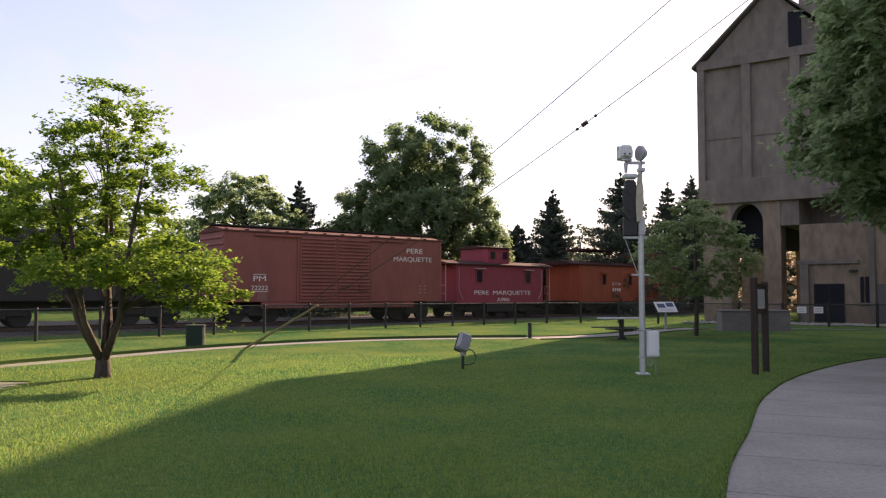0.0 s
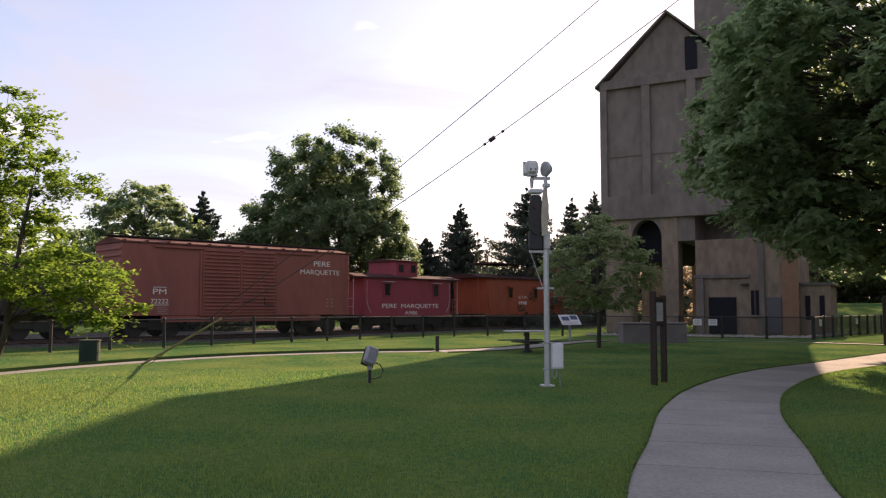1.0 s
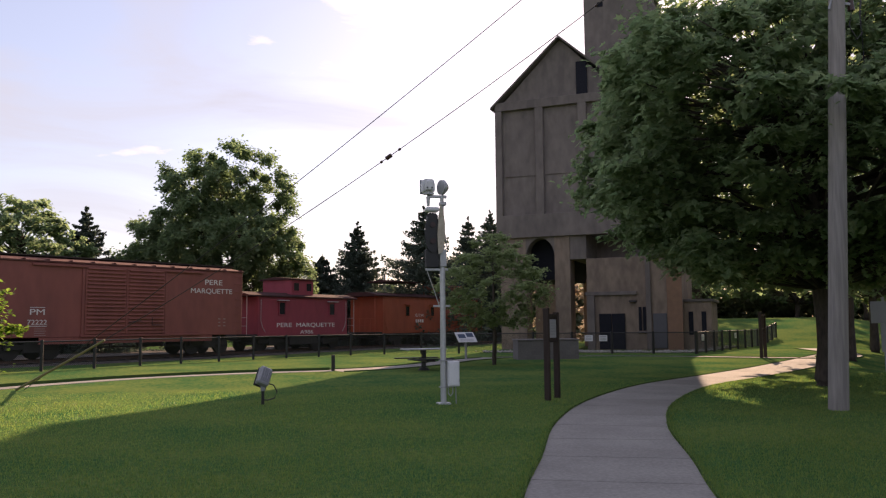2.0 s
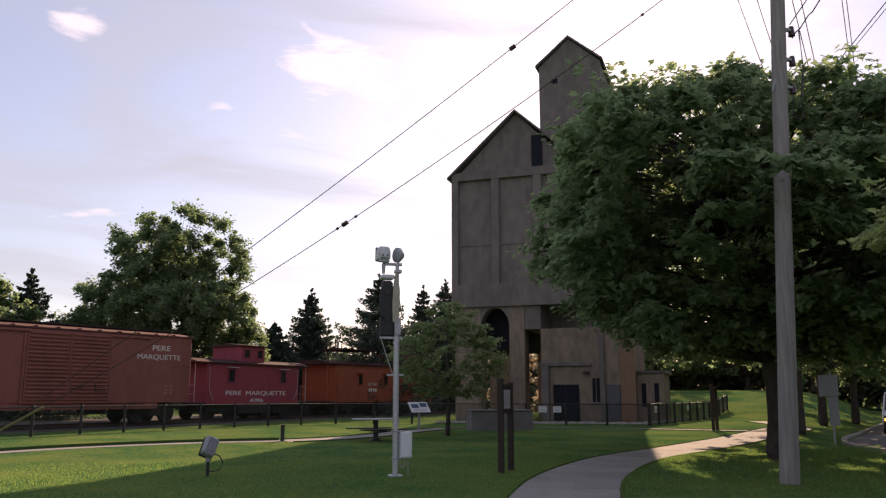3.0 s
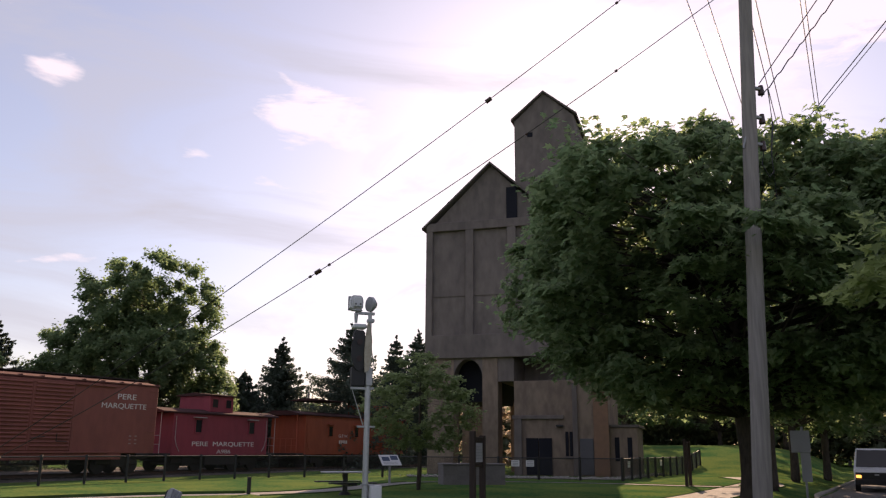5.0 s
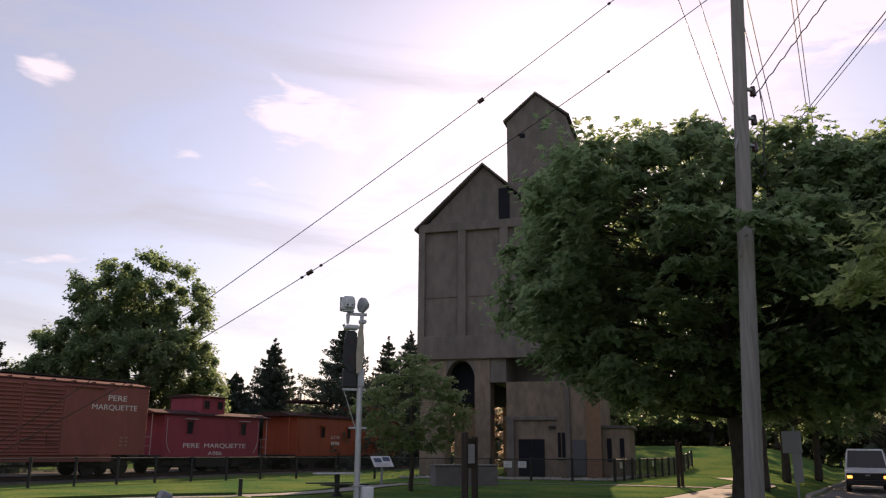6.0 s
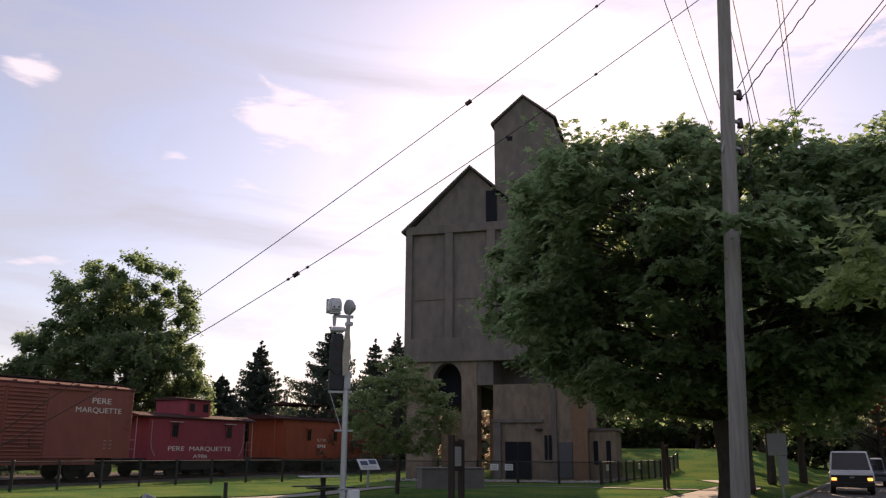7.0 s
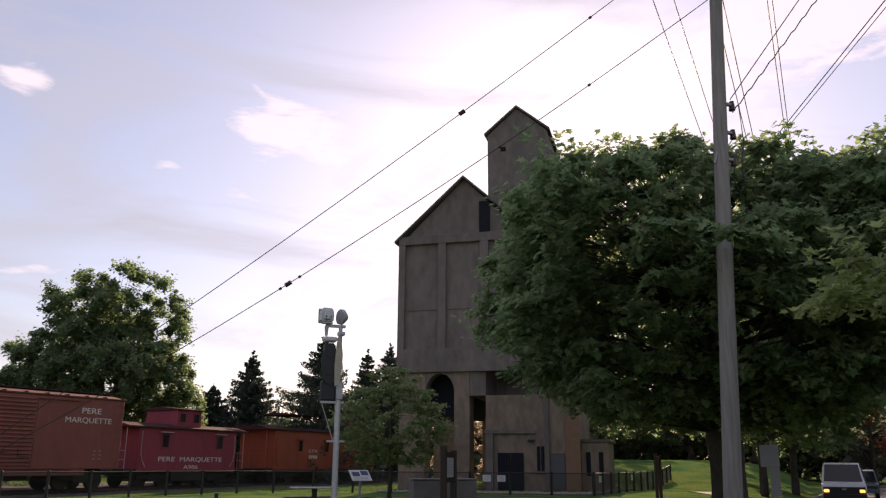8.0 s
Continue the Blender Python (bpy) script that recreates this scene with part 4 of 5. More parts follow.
# ---- fences ----
def build_fence(line, spacing, height, label, seed):
    own = thing("fence", pose(0, 0, 0), label, "fence")
    dense = catmull(line, 30)
    run, stops = [0.0], []
    for a, b in zip(dense, dense[1:]):
        run.append(run[-1] + (b - a).length)
    n = round(run[-1] / spacing)
    for k in range(n + 1):
        s = run[-1] * k / n
        i = max(j for j in range(len(run) - 1) if run[j] <= s + 1e-6)
        p = dense[i].lerp(dense[i + 1], (s - run[i]) / (run[i + 1] - run[i]))
        stops.append(Vector((p.x, p.y, ground_z(p.x, p.y))))
    for p in stops:
        part("post", boxed(p.x - 0.05, p.y - 0.05, p.z - 0.1, p.x + 0.05, p.y + 0.05, p.z + height + 0.07, 0.012), BLACK, own)
    bm = bmesh.new()
    for a, b in zip(stops, stops[1:]):
        part("top_rail", roded(a + Vector((0, 0, height)), b + Vector((0, 0, height)), 0.026, n=8), BLACK, own)
        L, t = (b - a).length, (b - a).normalized()
        step, h = 0.075, height - 0.08
        m = int((L + h) / step)
        for way in (0, 1):
            for k in range(m):
                u0 = k * step - h
                lo, hi = max(u0, 0), min(u0 + h, L)
                if hi - lo < 0.02:
                    continue
                z0, z1 = lo - u0, hi - u0
                if way:
                    z0, z1 = h - z0, h - z1
                rod(bm, a + t * lo + Vector((0, 0, 0.04 + z0)), a + t * hi + Vector((0, 0, 0.04 + z1)), 0.0042, n=3, caps=False)
    tagged(part("chain_link", bm, BLACK, own), kind="stuff")
    return own


build_fence([(-26, 17.2), (-19, 22.6), (-12.9, 27.0), (-6.4, 31.8), (-2.0, 35.9), (2.2, 39.6), (6.5, 42.2), (10.0, 42.3), (12.6, 41.0), (17.0, 38.2), (21.2, 35.6)], 2.0, 1.03, "black chain-link fence with square posts along the tracks", 1)
build_fence([(21.3, 35.7), (25.6, 39.9), (30.2, 44.2), (36, 50)], 1.75, 1.03, "black chain-link fence running towards the grass bank", 2)
notice = None
for x, y in ((16.85, 38.3), (17.45, 37.9), (21.9, 36.2), (26.8, 40.9)):
    o = thing("notice", pose(x, y, ground_z(x, y) + 0.62, 0, 0, -33 if x < 20 else 42), "small white notice fixed to the fence", "sign", "notices on the fence")
    part("plate", boxed(-0.2, -0.05, 0, 0.2, -0.035, 0.3, 0.004), WHITE, o)
    for k in range(3):
        part("text_bar", boxed(-0.14, -0.055, 0.06 + k * 0.075, 0.14, -0.051, 0.09 + k * 0.075), GREY, o)


# ---- riprap along the tower ----
def build_stones():
    rng = np.random.default_rng(8)
    V, F = [], []
    for k in range(900):
        s = rng.uniform(0, 1)
        x, y = 13.2 + 8.4 * s + rng.normal(0, 0.45), 42.2 - 5.6 * s + abs(rng.normal(0, 0.7)) + 0.3
        if rng.uniform() < 0.3:
            x, y = 22 + 8 * s + rng.normal(0, 0.2) - 0.5, 36.6 + 8 * s + abs(rng.normal(0, 0.3)) + 0.3
        r = rng.uniform(0.05, 0.13)
        base = len(V)
        for q in ((1, 0, 0), (-1, 0, 0), (0, 1, 0), (0, -1, 0), (0, 0, 0.8), (0, 0, -0.5)):
            v = np.array(q) * r * rng.uniform(0.7, 1.25, 3)
            V.append((x + v[0], y + v[1], ground_z(x, y) + r * 0.3 + v[2]))
        for t in ((0, 2, 4), (2, 1, 4), (1, 3, 4), (3, 0, 4), (2, 0, 5), (1, 2, 5), (3, 1, 5), (0, 3, 5)):
            F.append([base + i for i in t])
    me = bpy.data.meshes.new("stones")
    me.from_pydata(V, [], F)
    me.materials.append(STONE)
    tagged(new("stones", me), "pale loose stones along the tower's foot", "stones", kind="stuff")


STONE = material("pale_stone", (0.42, 0.40, 0.37), (0.25, 0.24, 0.22), 0.9, bump=0.3)
build_stones()


# ---- low block wall ----
def build_block():
    own = thing("low_wall", at(12.70, 33.45, -6.0), "low grey painted block wall on the lawn", "wall")
    for r in range(4):
        for k in range(7):
            off = 0.2 if r % 2 else 0.0
            x0, x1 = -1.33 + k * 0.38 + (off if k else 0), -1.33 + (k + 1) * 0.38 + (off if k < 6 else 0)
            part("block", boxed(x0 + 0.003, -0.5, r * 0.20 - 0.02, min(x1, 1.33) - 0.003, 0.5, r * 0.20 + 0.175, 0.006), BLOCK, own)
    part("mortar", boxed(-1.32, -0.492, -0.05, 1.32, 0.492, 0.775), BLOCK, own)
    part("coping", boxed(-1.36, -0.53, 0.79, 1.36, 0.53, 0.85, 0.01), BLOCK, own)


build_block()


# ---- wayside post boards ----
def build_board(m, h, gap, panel):
    own = thing("notice_board", m, "dark brown two-post timber notice board with a small framed panel", "notice board", "post boards by the footpath")
    for s in (-1, 1):
        part("post", boxed(s * gap - 0.06, -0.06, -0.2, s * gap + 0.06, 0.06, h - 0.04 * s, 0.012), BROWN, own)
    part("header", boxed(-gap + 0.06, -0.035, h - 0.16, gap - 0.06, 0.035, h - 0.08, 0.008), BROWN, own)
    part("back_panel", boxed(-gap + 0.062, -0.02, h - 0.64, gap - 0.062, 0.02, h - 0.161, 0.004), BROWN, own)
    part("rail", boxed(-gap + 0.06, -0.03, h - 0.70, gap - 0.06, 0.03, h - 0.641, 0.008), BROWN, own)
    if panel:
        sh = part("sheet", boxed(-gap + 0.085, -0.028, h - 0.60, gap - 0.085, -0.022, h - 0.20), PAPER, own, "pale printed sheet")
        for k in range(5):
            part("text_bar", boxed(-gap + 0.11, -0.032, h - 0.29 - k * 0.06, gap - 0.12, -0.029, h - 0.275 - k * 0.06), GREY, sh)
    return own


PAPER = plain("faded_sheet", (0.42, 0.42, 0.44), 0.7)
build_board(at(6.60, 17.0, 52), 1.93, 0.36, True)
build_board(at(21.55, 30.85, 40), 1.9, 0.30, False)


# ---- signal mast ----
def build_mast():
    own = thing("signal_mast", at(4.08, 16.7, 0), "white-painted steel signal mast with floodlights and a dark signal head", "signal")
    part("base_plate", boxed(-0.13, -0.13, -0.01, 0.13, 0.13, 0.03, 0.006), SILVER, own)
    part("pole", roded((0, 0, 0.02), (0, 0, 3.12), 0.062, 0.058, 16), SILVER, own, smooth=False)
    part("pole", roded((0.0, 0, 3.12), (0.0, 0, 4.36), 0.042, 0.040, 14), SILVER, own)
    part("collar", roded((0, 0, 3.08), (0, 0, 3.2), 0.075, 0.075, 16), SILVER, own)
    part("arm", boxed(-0.36, -0.025, 2.76, 0.12, 0.025, 2.81, 0.006), SILVER, own)
    part("arm", boxed(-0.20, -0.03, 2.00, 0.16, 0.03, 2.04, 0.006), SILVER, own)
    part("brace", roded((-0.33, 0, 2.76), (-0.07, 0, 2.02), 0.009, n=6), SILVER, own)
    head = part("signal_head", boxed(-0.33, -0.06, 3.22, -0.09, 0.12, 3.98, 0.05), BLACK, own, "black oblong signal head")
    bm = bmesh.new()
    n = 20
    ring = [(-0.22 + 0.17 * math.cos(2 * math.pi * k / n), 3.55 + 0.42 * math.sin(2 * math.pi * k / n)) for k in range(n)]
    prism(bm, ring, -0.085, -0.065)
    part("target", bm, BLACK, head)
    for z in (3.38, 3.72):
        part("lens", roded((-0.22, -0.11, z), (-0.22, -0.088, z), 0.06, 0.055, 16), LENS, head, "dark red lens")
    bm = bmesh.new()
    prism(bm, [(-0.11, 3.10), (-0.02, 3.14), (0.03, 3.45), (0.035, 3.75), (0.0, 4.02), (-0.06, 4.16), (-0.10, 3.9), (-0.125, 3.5)], -0.13, -0.09)
    part("shield", bm, CREAM, own, "pale weathered shield plate")
    part("strut", roded((0.0, -0.02, 3.95), (0.10, -0.02, 3.24), 0.010, n=6), SILVER, own)
    part("junction_box", boxed(-0.06, -0.075, 2.84, 0.075, 0.075, 3.20, 0.012), SILVER, own)
    part("side_box", boxed(-0.36, -0.05, 2.82, -0.07, 0.10, 3.21, 0.02), BLACK, own, "black box under the signal head")
    part("knuckle", roded((-0.30, -0.02, 4.12), (-0.30, -0.02, 4.32), 0.03, 0.045, 10), SILVER, own)
    part("clamp", boxed(-0.06, -0.06, 4.14, 0.09, 0.06, 4.22, 0.015), SILVER, own)
    part("cap", boxed(-0.36, -0.1, 4.0, -0.07, 0.13, 4.1, 0.03), WHITE, own)
    part("cross_arm", boxed(-0.32, -0.03, 4.30, 0.1, 0.03, 4.36, 0.008), SILVER, own)
    bm = prism(bmesh.new(), [(-0.42, 4.42), (-0.16, 4.42), (-0.15, 4.58), (-0.185, 4.70), (-0.395, 4.70), (-0.43, 4.58)], -0.05, 0.16)
    bmesh.ops.bevel(bm, geom=list(bm.edges), offset=0.02, segments=2, affect="EDGES")
    fl = part("floodlight", bm, WHITE, own, "white square floodlight")
    bm = prism(bmesh.new(), [(-0.375, 4.45), (-0.205, 4.45), (-0.20, 4.56), (-0.23, 4.65), (-0.35, 4.65), (-0.38, 4.56)], -0.13, -0.048)
    bmesh.ops.bevel(bm, geom=list(bm.edges), offset=0.015, segments=1, affect="EDGES")
    part("back_cover", bm, WHITE, fl)
    part("rim", boxed(-0.44, 0.162, 4.40, -0.14, 0.19, 4.71, 0.012), GREY, fl)
    for x in (-0.34, -0.24):
        part("bolt", roded((x, -0.145, 4.50), (x, -0.131, 4.50), 0.018, n=8), BLACK, fl)
    part("yoke", boxed(-0.40, -0.09, 4.365, -0.18, 0.05, 4.398, 0.01), SILVER, fl)
    part("bracket", boxed(-0.31, -0.03, 4.33, -0.26, 0.03, 4.42), SILVER, fl)
    bm = bmesh.new()
    rod(bm, (-0.03, -0.02, 4.53), (0.03, 0.0, 4.53), 0.16, 0.16, 20)
    rod(bm, (0.03, 0.0, 4.53), (0.12, 0.03, 4.53), 0.16, 0.07, 20)
    part("lamp", bm, SILVER, own, "round silver lamp")
    part("stem", roded((0.03, 0.05, 4.3), (0.03, 0.05, 4.42), 0.02, n=8), SILVER, own)
    bx = part("control_box", boxed(0.07, -0.12, 0.36, 0.32, 0.10, 0.88, 0.012), WHITE, own, "white metal control box")
    part("box_door", boxed(0.095, -0.135, 0.39, 0.30, -0.122, 0.85, 0.006), WHITE, bx)
    part("hinge", boxed(0.30, -0.14, 0.45, 0.315, -0.121, 0.52), GREY, bx)
    part("strap", boxed(-0.08, -0.07, 0.88, 0.18, 0.07, 0.905), GREY, own)
    part("strap", boxed(-0.08, -0.07, 0.34, 0.18, 0.07, 0.358), GREY, own)
    bm = tube(bmesh.new(), [(0.10, 0, 0.36), (0.10, 0, 0.22), (0.15, 0, 0.16), (0.20, 0, 0.22), (0.20, 0, 0.36)], [0.014] * 5, 8)
    part("conduit", bm, GREY, own)
    part("conduit", roded((0.26, 0, 0.36), (0.27, 0, 0.0), 0.012, n=8), GREY, own)


CREAM = material("weathered_cream", (0.50, 0.45, 0.36), (0.34, 0.29, 0.22), 0.7, big=3.0, fine=20.0, bump=0.1)
LENS = plain("red_lens", (0.025, 0.006, 0.006), 0.4)
build_mast()


# ---- ground floodlight ----
def build_ground_light():
    own = thing("ground_floodlight", at(0.45, 17.82, 0), "grey ground floodlight tilted up on a short stake", "floodlight")
    part("stake", roded((0, 0, -0.05), (0, 0, 0.33), 0.035, 0.03, 10), BLACK, own)
    part("knuckle", boxed(-0.05, -0.04, 0.28, 0.05, 0.04, 0.42, 0.012), GREY, own)
    tilt = pose(0.02, 0, 0.58, -28, 24, 12)
    hd = part("housing", boxed(-0.13, -0.09, -0.2, 0.13, 0.09, 0.2, 0.03, m=tilt), GREY, own)
    part("bezel", boxed(-0.145, 0.09, -0.215, 0.145, 0.115, 0.215, 0.01, m=tilt), BLACK, hd)
    for k in range(5):
        part("fin", boxed(-0.10 + k * 0.045, -0.125, -0.15, -0.09 + k * 0.045, -0.09, 0.15, m=tilt), GREY, hd)
    part("cable", tube(bmesh.new(), [(0.1, 0, 0.44), (0.22, -0.02, 0.40), (0.29, -0.02, 0.27), (0.24, -0.02, 0.13), (0.1, -0.01, 0.09), (0.02, 0, 0.1)], [0.013] * 6, 8), BLACK, own)


build_ground_light()


# ---- small things on the lawn ----
def build_small():
    o = thing("bollard", at(3.05, 28.5), "short black square bollard at the path's edge", "bollard")
    part("shaft", boxed(-0.06, -0.06, -0.1, 0.06, 0.06, 0.50, 0.01), BLACK, o)
    part("cap", boxed(-0.07, -0.07, 0.50, 0.07, 0.07, 0.54, 0.015), BLACK, o)
    o = thing("litter_bin", at(-7.4, 24.6), "dark green round litter drum beside the path", "litter bin")
    bm = bmesh.new()
    for z0, z1, r0, r1 in ((0, 0.30, 0.28, 0.28), (0.30, 0.33, 0.295, 0.295), (0.33, 0.62, 0.28, 0.28)):
        rod(bm, (0, 0, z0), (0, 0, z1), r0, r1, 24)
    part("drum", bm, GREEN_BIN, o)
    part("rim", roded((0, 0, 0.62), (0, 0, 0.66), 0.30, 0.30, 24), GREEN_BIN, o)
    o = thing("picnic_table", at(6.1, 27.85, 8), "pedestal picnic table with pale top and dark benches", "picnic table")
    part("tabletop", boxed(-0.74, -0.38, 0.70, 0.74, 0.38, 0.745, 0.012), PAPER, o)
    for x in (0.0,):
        bm = bmesh.new()
        rod(bm, (x, 0, 0), (x, 0, 0.10), 0.22, 0.13, 12)
        rod(bm, (x, 0, 0.08), (x, 0, 0.70), 0.085, 0.085, 12)
        part("pedestal", bm, BLACK, o)
    for s in (-1, 1):
        part("bench", boxed(-0.8, s * 0.72 - 0.13, 0.38, 0.8, s * 0.72 + 0.13, 0.42, 0.01), BLACK, o)
    for x in (-0.12, 0.12):
        part("bench_arm", boxed(x - 0.03, -0.72, 0.31, x + 0.03, 0.72, 0.378), BLACK, o)
    o = thing("information_panel", at(9.35, 34.2, 12), "tilted white information panel on a metal stand", "sign")
    part("leg", boxed(-0.04, -0.02, -0.1, 0.04, 0.04, 0.93), GREY, o)
    tilt = pose(0, 0, 0.95, 44, 0, 0)
    pn = part("panel", boxed(-0.45, -0.3, -0.015, 0.45, 0.3, 0.015, 0.004, m=tilt), WHITE, o)
    for x0, x1, y0, y1 in ((-0.36, -0.02, -0.06, 0.18), (0.05, 0.38, 0.0, 0.24)):
        part("picture", boxed(x0, y0, 0.016, x1, y1, 0.02, m=tilt), BLUEPIC, pn)
    for k in range(3):
        part("text_bar", boxed(-0.36, -0.14 - k * 0.05, 0.016, 0.3, -0.125 - k * 0.05, 0.019, m=tilt), GREY, pn)


BLUEPIC = plain("dark_blue_print", (0.03, 0.06, 0.12), 0.5)
build_small()


# ---- utility pole, guys and lines ----
def sagging(bm, p, q, r, sag, n=14):
    p, q = Vector(p), Vector(q)
    pts = [p.lerp(q, k / n) - Vector((0, 0, sag * 4 * (k / n) * (1 - k / n))) for k in range(n + 1)]
    return tube(bm, pts, [r] * (n + 1), 6)


def build_pole():
    own = thing("utility_pole", at(10.70, 13.16), "tall weathered wooden utility pole leaning slightly on the lawn", "utility pole")
    lean = lambda z: Vector((0.052 * z, -0.007 * z, z))
    part("shaft", tube(bmesh.new(), [lean(z) for z in (-0.3, 0.0, 3, 6, 9, 12, 14.2)], [0.185, 0.18, 0.168, 0.155, 0.143, 0.13, 0.12], 20), POLE, own, smooth=True)
    for z in (13.3, 12.2):
        c = lean(z)
        part("crossarm", boxed(-1.8, -0.05, -0.06, 1.3, 0.05, 0.06, 0.01, m=pose(c.x, c.y + 0.0, c.z, 0, 0, -45) @ pose(0, -0.2, 0)), POLE, own)
    for x, z in ((0.10, 9.0), (0.10, 8.35), (0.1, 7.75)):
        c = lean(z)
        part("bracket", boxed(c.x + 0.1, c.y - 0.04, z - 0.03, c.x + 0.36, c.y + 0.04, z + 0.03, 0.008), GREY, own)
        part("insulator", roded((c.x + 0.32, c.y, z - 0.12), (c.x + 0.32, c.y, z + 0.08), 0.07, 0.05, 10), BRICK, own, "brown insulator")
    part("strap", roded((lean(7.6).x - 0.2, -0.09, 7.6), (lean(7.6).x - 0.1, -0.09, 7.9), 0.02, n=6), GREY, own)
    part("riser", tube(bmesh.new(), [(0.94, -0.1, 9.0), (0.98, -0.1, 8.2), (0.88, -0.1, 7.6), (0.92, -0.1, 6.4)], [0.016] * 4, 6), BLACK, own)
    part("drop_loop", tube(bmesh.new(), [(0.72, -0.1, 7.7), (0.62, -0.1, 7.3), (0.78, -0.1, 7.05), (0.92, -0.1, 7.2)], [0.014] * 4, 6), BLACK, own)
    top1, top2 = Vector((11.40, 13.07, 13.4)), Vector((11.30, 13.08, 11.6))
    anchor = Vector((-5.5, 23.6, 0.03))
    for k, (tp, fr, dip) in enumerate(((top1, (0.712, 0.859), 0.35), (top2, (0.514, 0.523, 0.536, 0.76, 0.86), 0.65))):
        g = thing("guy_wire", pose(0, 0, 0), "taut steel guy wire with dark strain insulators", "guy wire", "guys of the utility pole")
        a2 = anchor + Vector((-0.2 * k, 0, 0.02))
        dire = (tp - a2).normalized()
        part("wire", sagging(bmesh.new(), a2, tp, 0.0095, dip, 30), IRON, g)
        for q in fr:
            c = a2.lerp(tp, q) - Vector((0, 0, dip * 4 * q * (1 - q)))
            big = q in (0.712, 0.523)
            part("insulator", roded(c - dire * (0.075 if big else 0.03), c + dire * (0.075 if big else 0.03), 0.05 if big else 0.03, n=10), BRICK, g)
        if k:
            sl = lambda q: a2.lerp(tp, q) - Vector((0, 0, dip * 4 * q * (1 - q)))
            part("guard", tube(bmesh.new(), [sl(q) for q in (0.0, 0.05, 0.10, 0.138)], [0.034, 0.033, 0.031, 0.030], 8), STRAW, g, "faded yellow guard tube")
    road = Vector((math.sin(radians(45.5)), math.cos(radians(45.5)), 0))
    perp = Vector((road.y, -road.x, 0))
    pt = Vector((11.27, 13.09, 0))
    for o, z, r in ((-1.7, 13.45, 0.013), (-1.2, 13.45, 0.013), (-0.1, 12.05, 0.013), (0.1, 12.05, 0.013), (1.0, 13.45, 0.013), (1.12, 13.45, 0.013)):
        g = thing("power_line", pose(0, 0, 0), "dark overhead wire running along the street", "overhead wire", "street lines")
        st = pt + perp * o + Vector((0, 0, z))
        part("wire", sagging(bmesh.new(), st, st + road * 46 + Vector((0, 0, -0.6)), r, 0.5, 20), BLACK, g)
    for tgt, r, wavy, start in (((16.72, 12.27, 16.35), 0.012, 0, Vector((11.48, 13.12, 9.14))), ((17.20, 11.85, 16.31), 0.014, 1, Vector((11.50, 13.10, 8.84))), ((16.69, 10.38, 14.27), 0.017, 0, Vector((20.92, 21.69, 13.00))), ((16.94, 10.38, 14.32), 0.013, 0, Vector((21.04, 21.69, 12.95)))):
        g = thing("service_line", pose(0, 0, 0), "dark service cable crossing above the street", "overhead wire", "service lines")
        tgt = Vector(tgt)
        n = 60
        pts = [start.lerp(tgt, k / n) + (Vector((0, 0, 0.024 * math.sin(k * 2.1))) if wavy else Vector((0, 0, 0))) for k in range(n + 1)]
        part("wire", tube(bmesh.new(), pts, [r] * (n + 1), 5), BLACK, g)


BRICK = plain("brown_glaze", (0.05, 0.022, 0.016), 0.3)
STRAW = material("faded_guard", (0.22, 0.19, 0.09), (0.14, 0.12, 0.06), 0.7, bump=0.1)
build_pole()


# ---- street: kerb, sign, vehicles ----
def build_street():
    c = catmull(ROAD, 12)
    own = thing("kerb", pose(0, 0, 0.0), "low concrete kerb along the street", "kerb", kind="structure")
    for side in (-3.12, 3.12):
        bm = bmesh.new()
        rows = []
        for i, p in enumerate(c):
            t = (c[min(i + 1, len(c) - 1)] - c[max(i - 1, 0)]).normalized()
            s = Vector((t.y, -t.x))
            row = []
            for o, z in ((-0.09, -0.05), (-0.09, 0.12), (0.09, 0.12), (0.09, -0.05)):
                q = p + s * (side + o)
                row.append(bm.verts.new((q.x, q.y, ground_z(q.x, q.y) + z)))
            rows.append(row)
        for a, b in zip(rows, rows[1:]):
            for k in range(3):
                bm.faces.new((a[k], a[k + 1], b[k + 1], b[k]))
        bmesh.ops.recalc_face_normals(bm, faces=bm.faces)
        part("kerb_run", bm, WALKWAY, own)
    o = thing("street_sign", at(22.9, 25.5, -40), "grey back of a traffic sign on a post", "sign")
    part("post", boxed(-0.04, -0.03, -0.1, 0.04, 0.03, 2.7), GREY, o)
    part("plate", boxed(-0.42, -0.05, 1.75, 0.25, -0.032, 2.55, 0.01), GREY, o)
    part("plate", boxed(-0.12, -0.052, 0.7, 0.22, -0.034, 1.74, 0.01), GREY, o)


build_street()


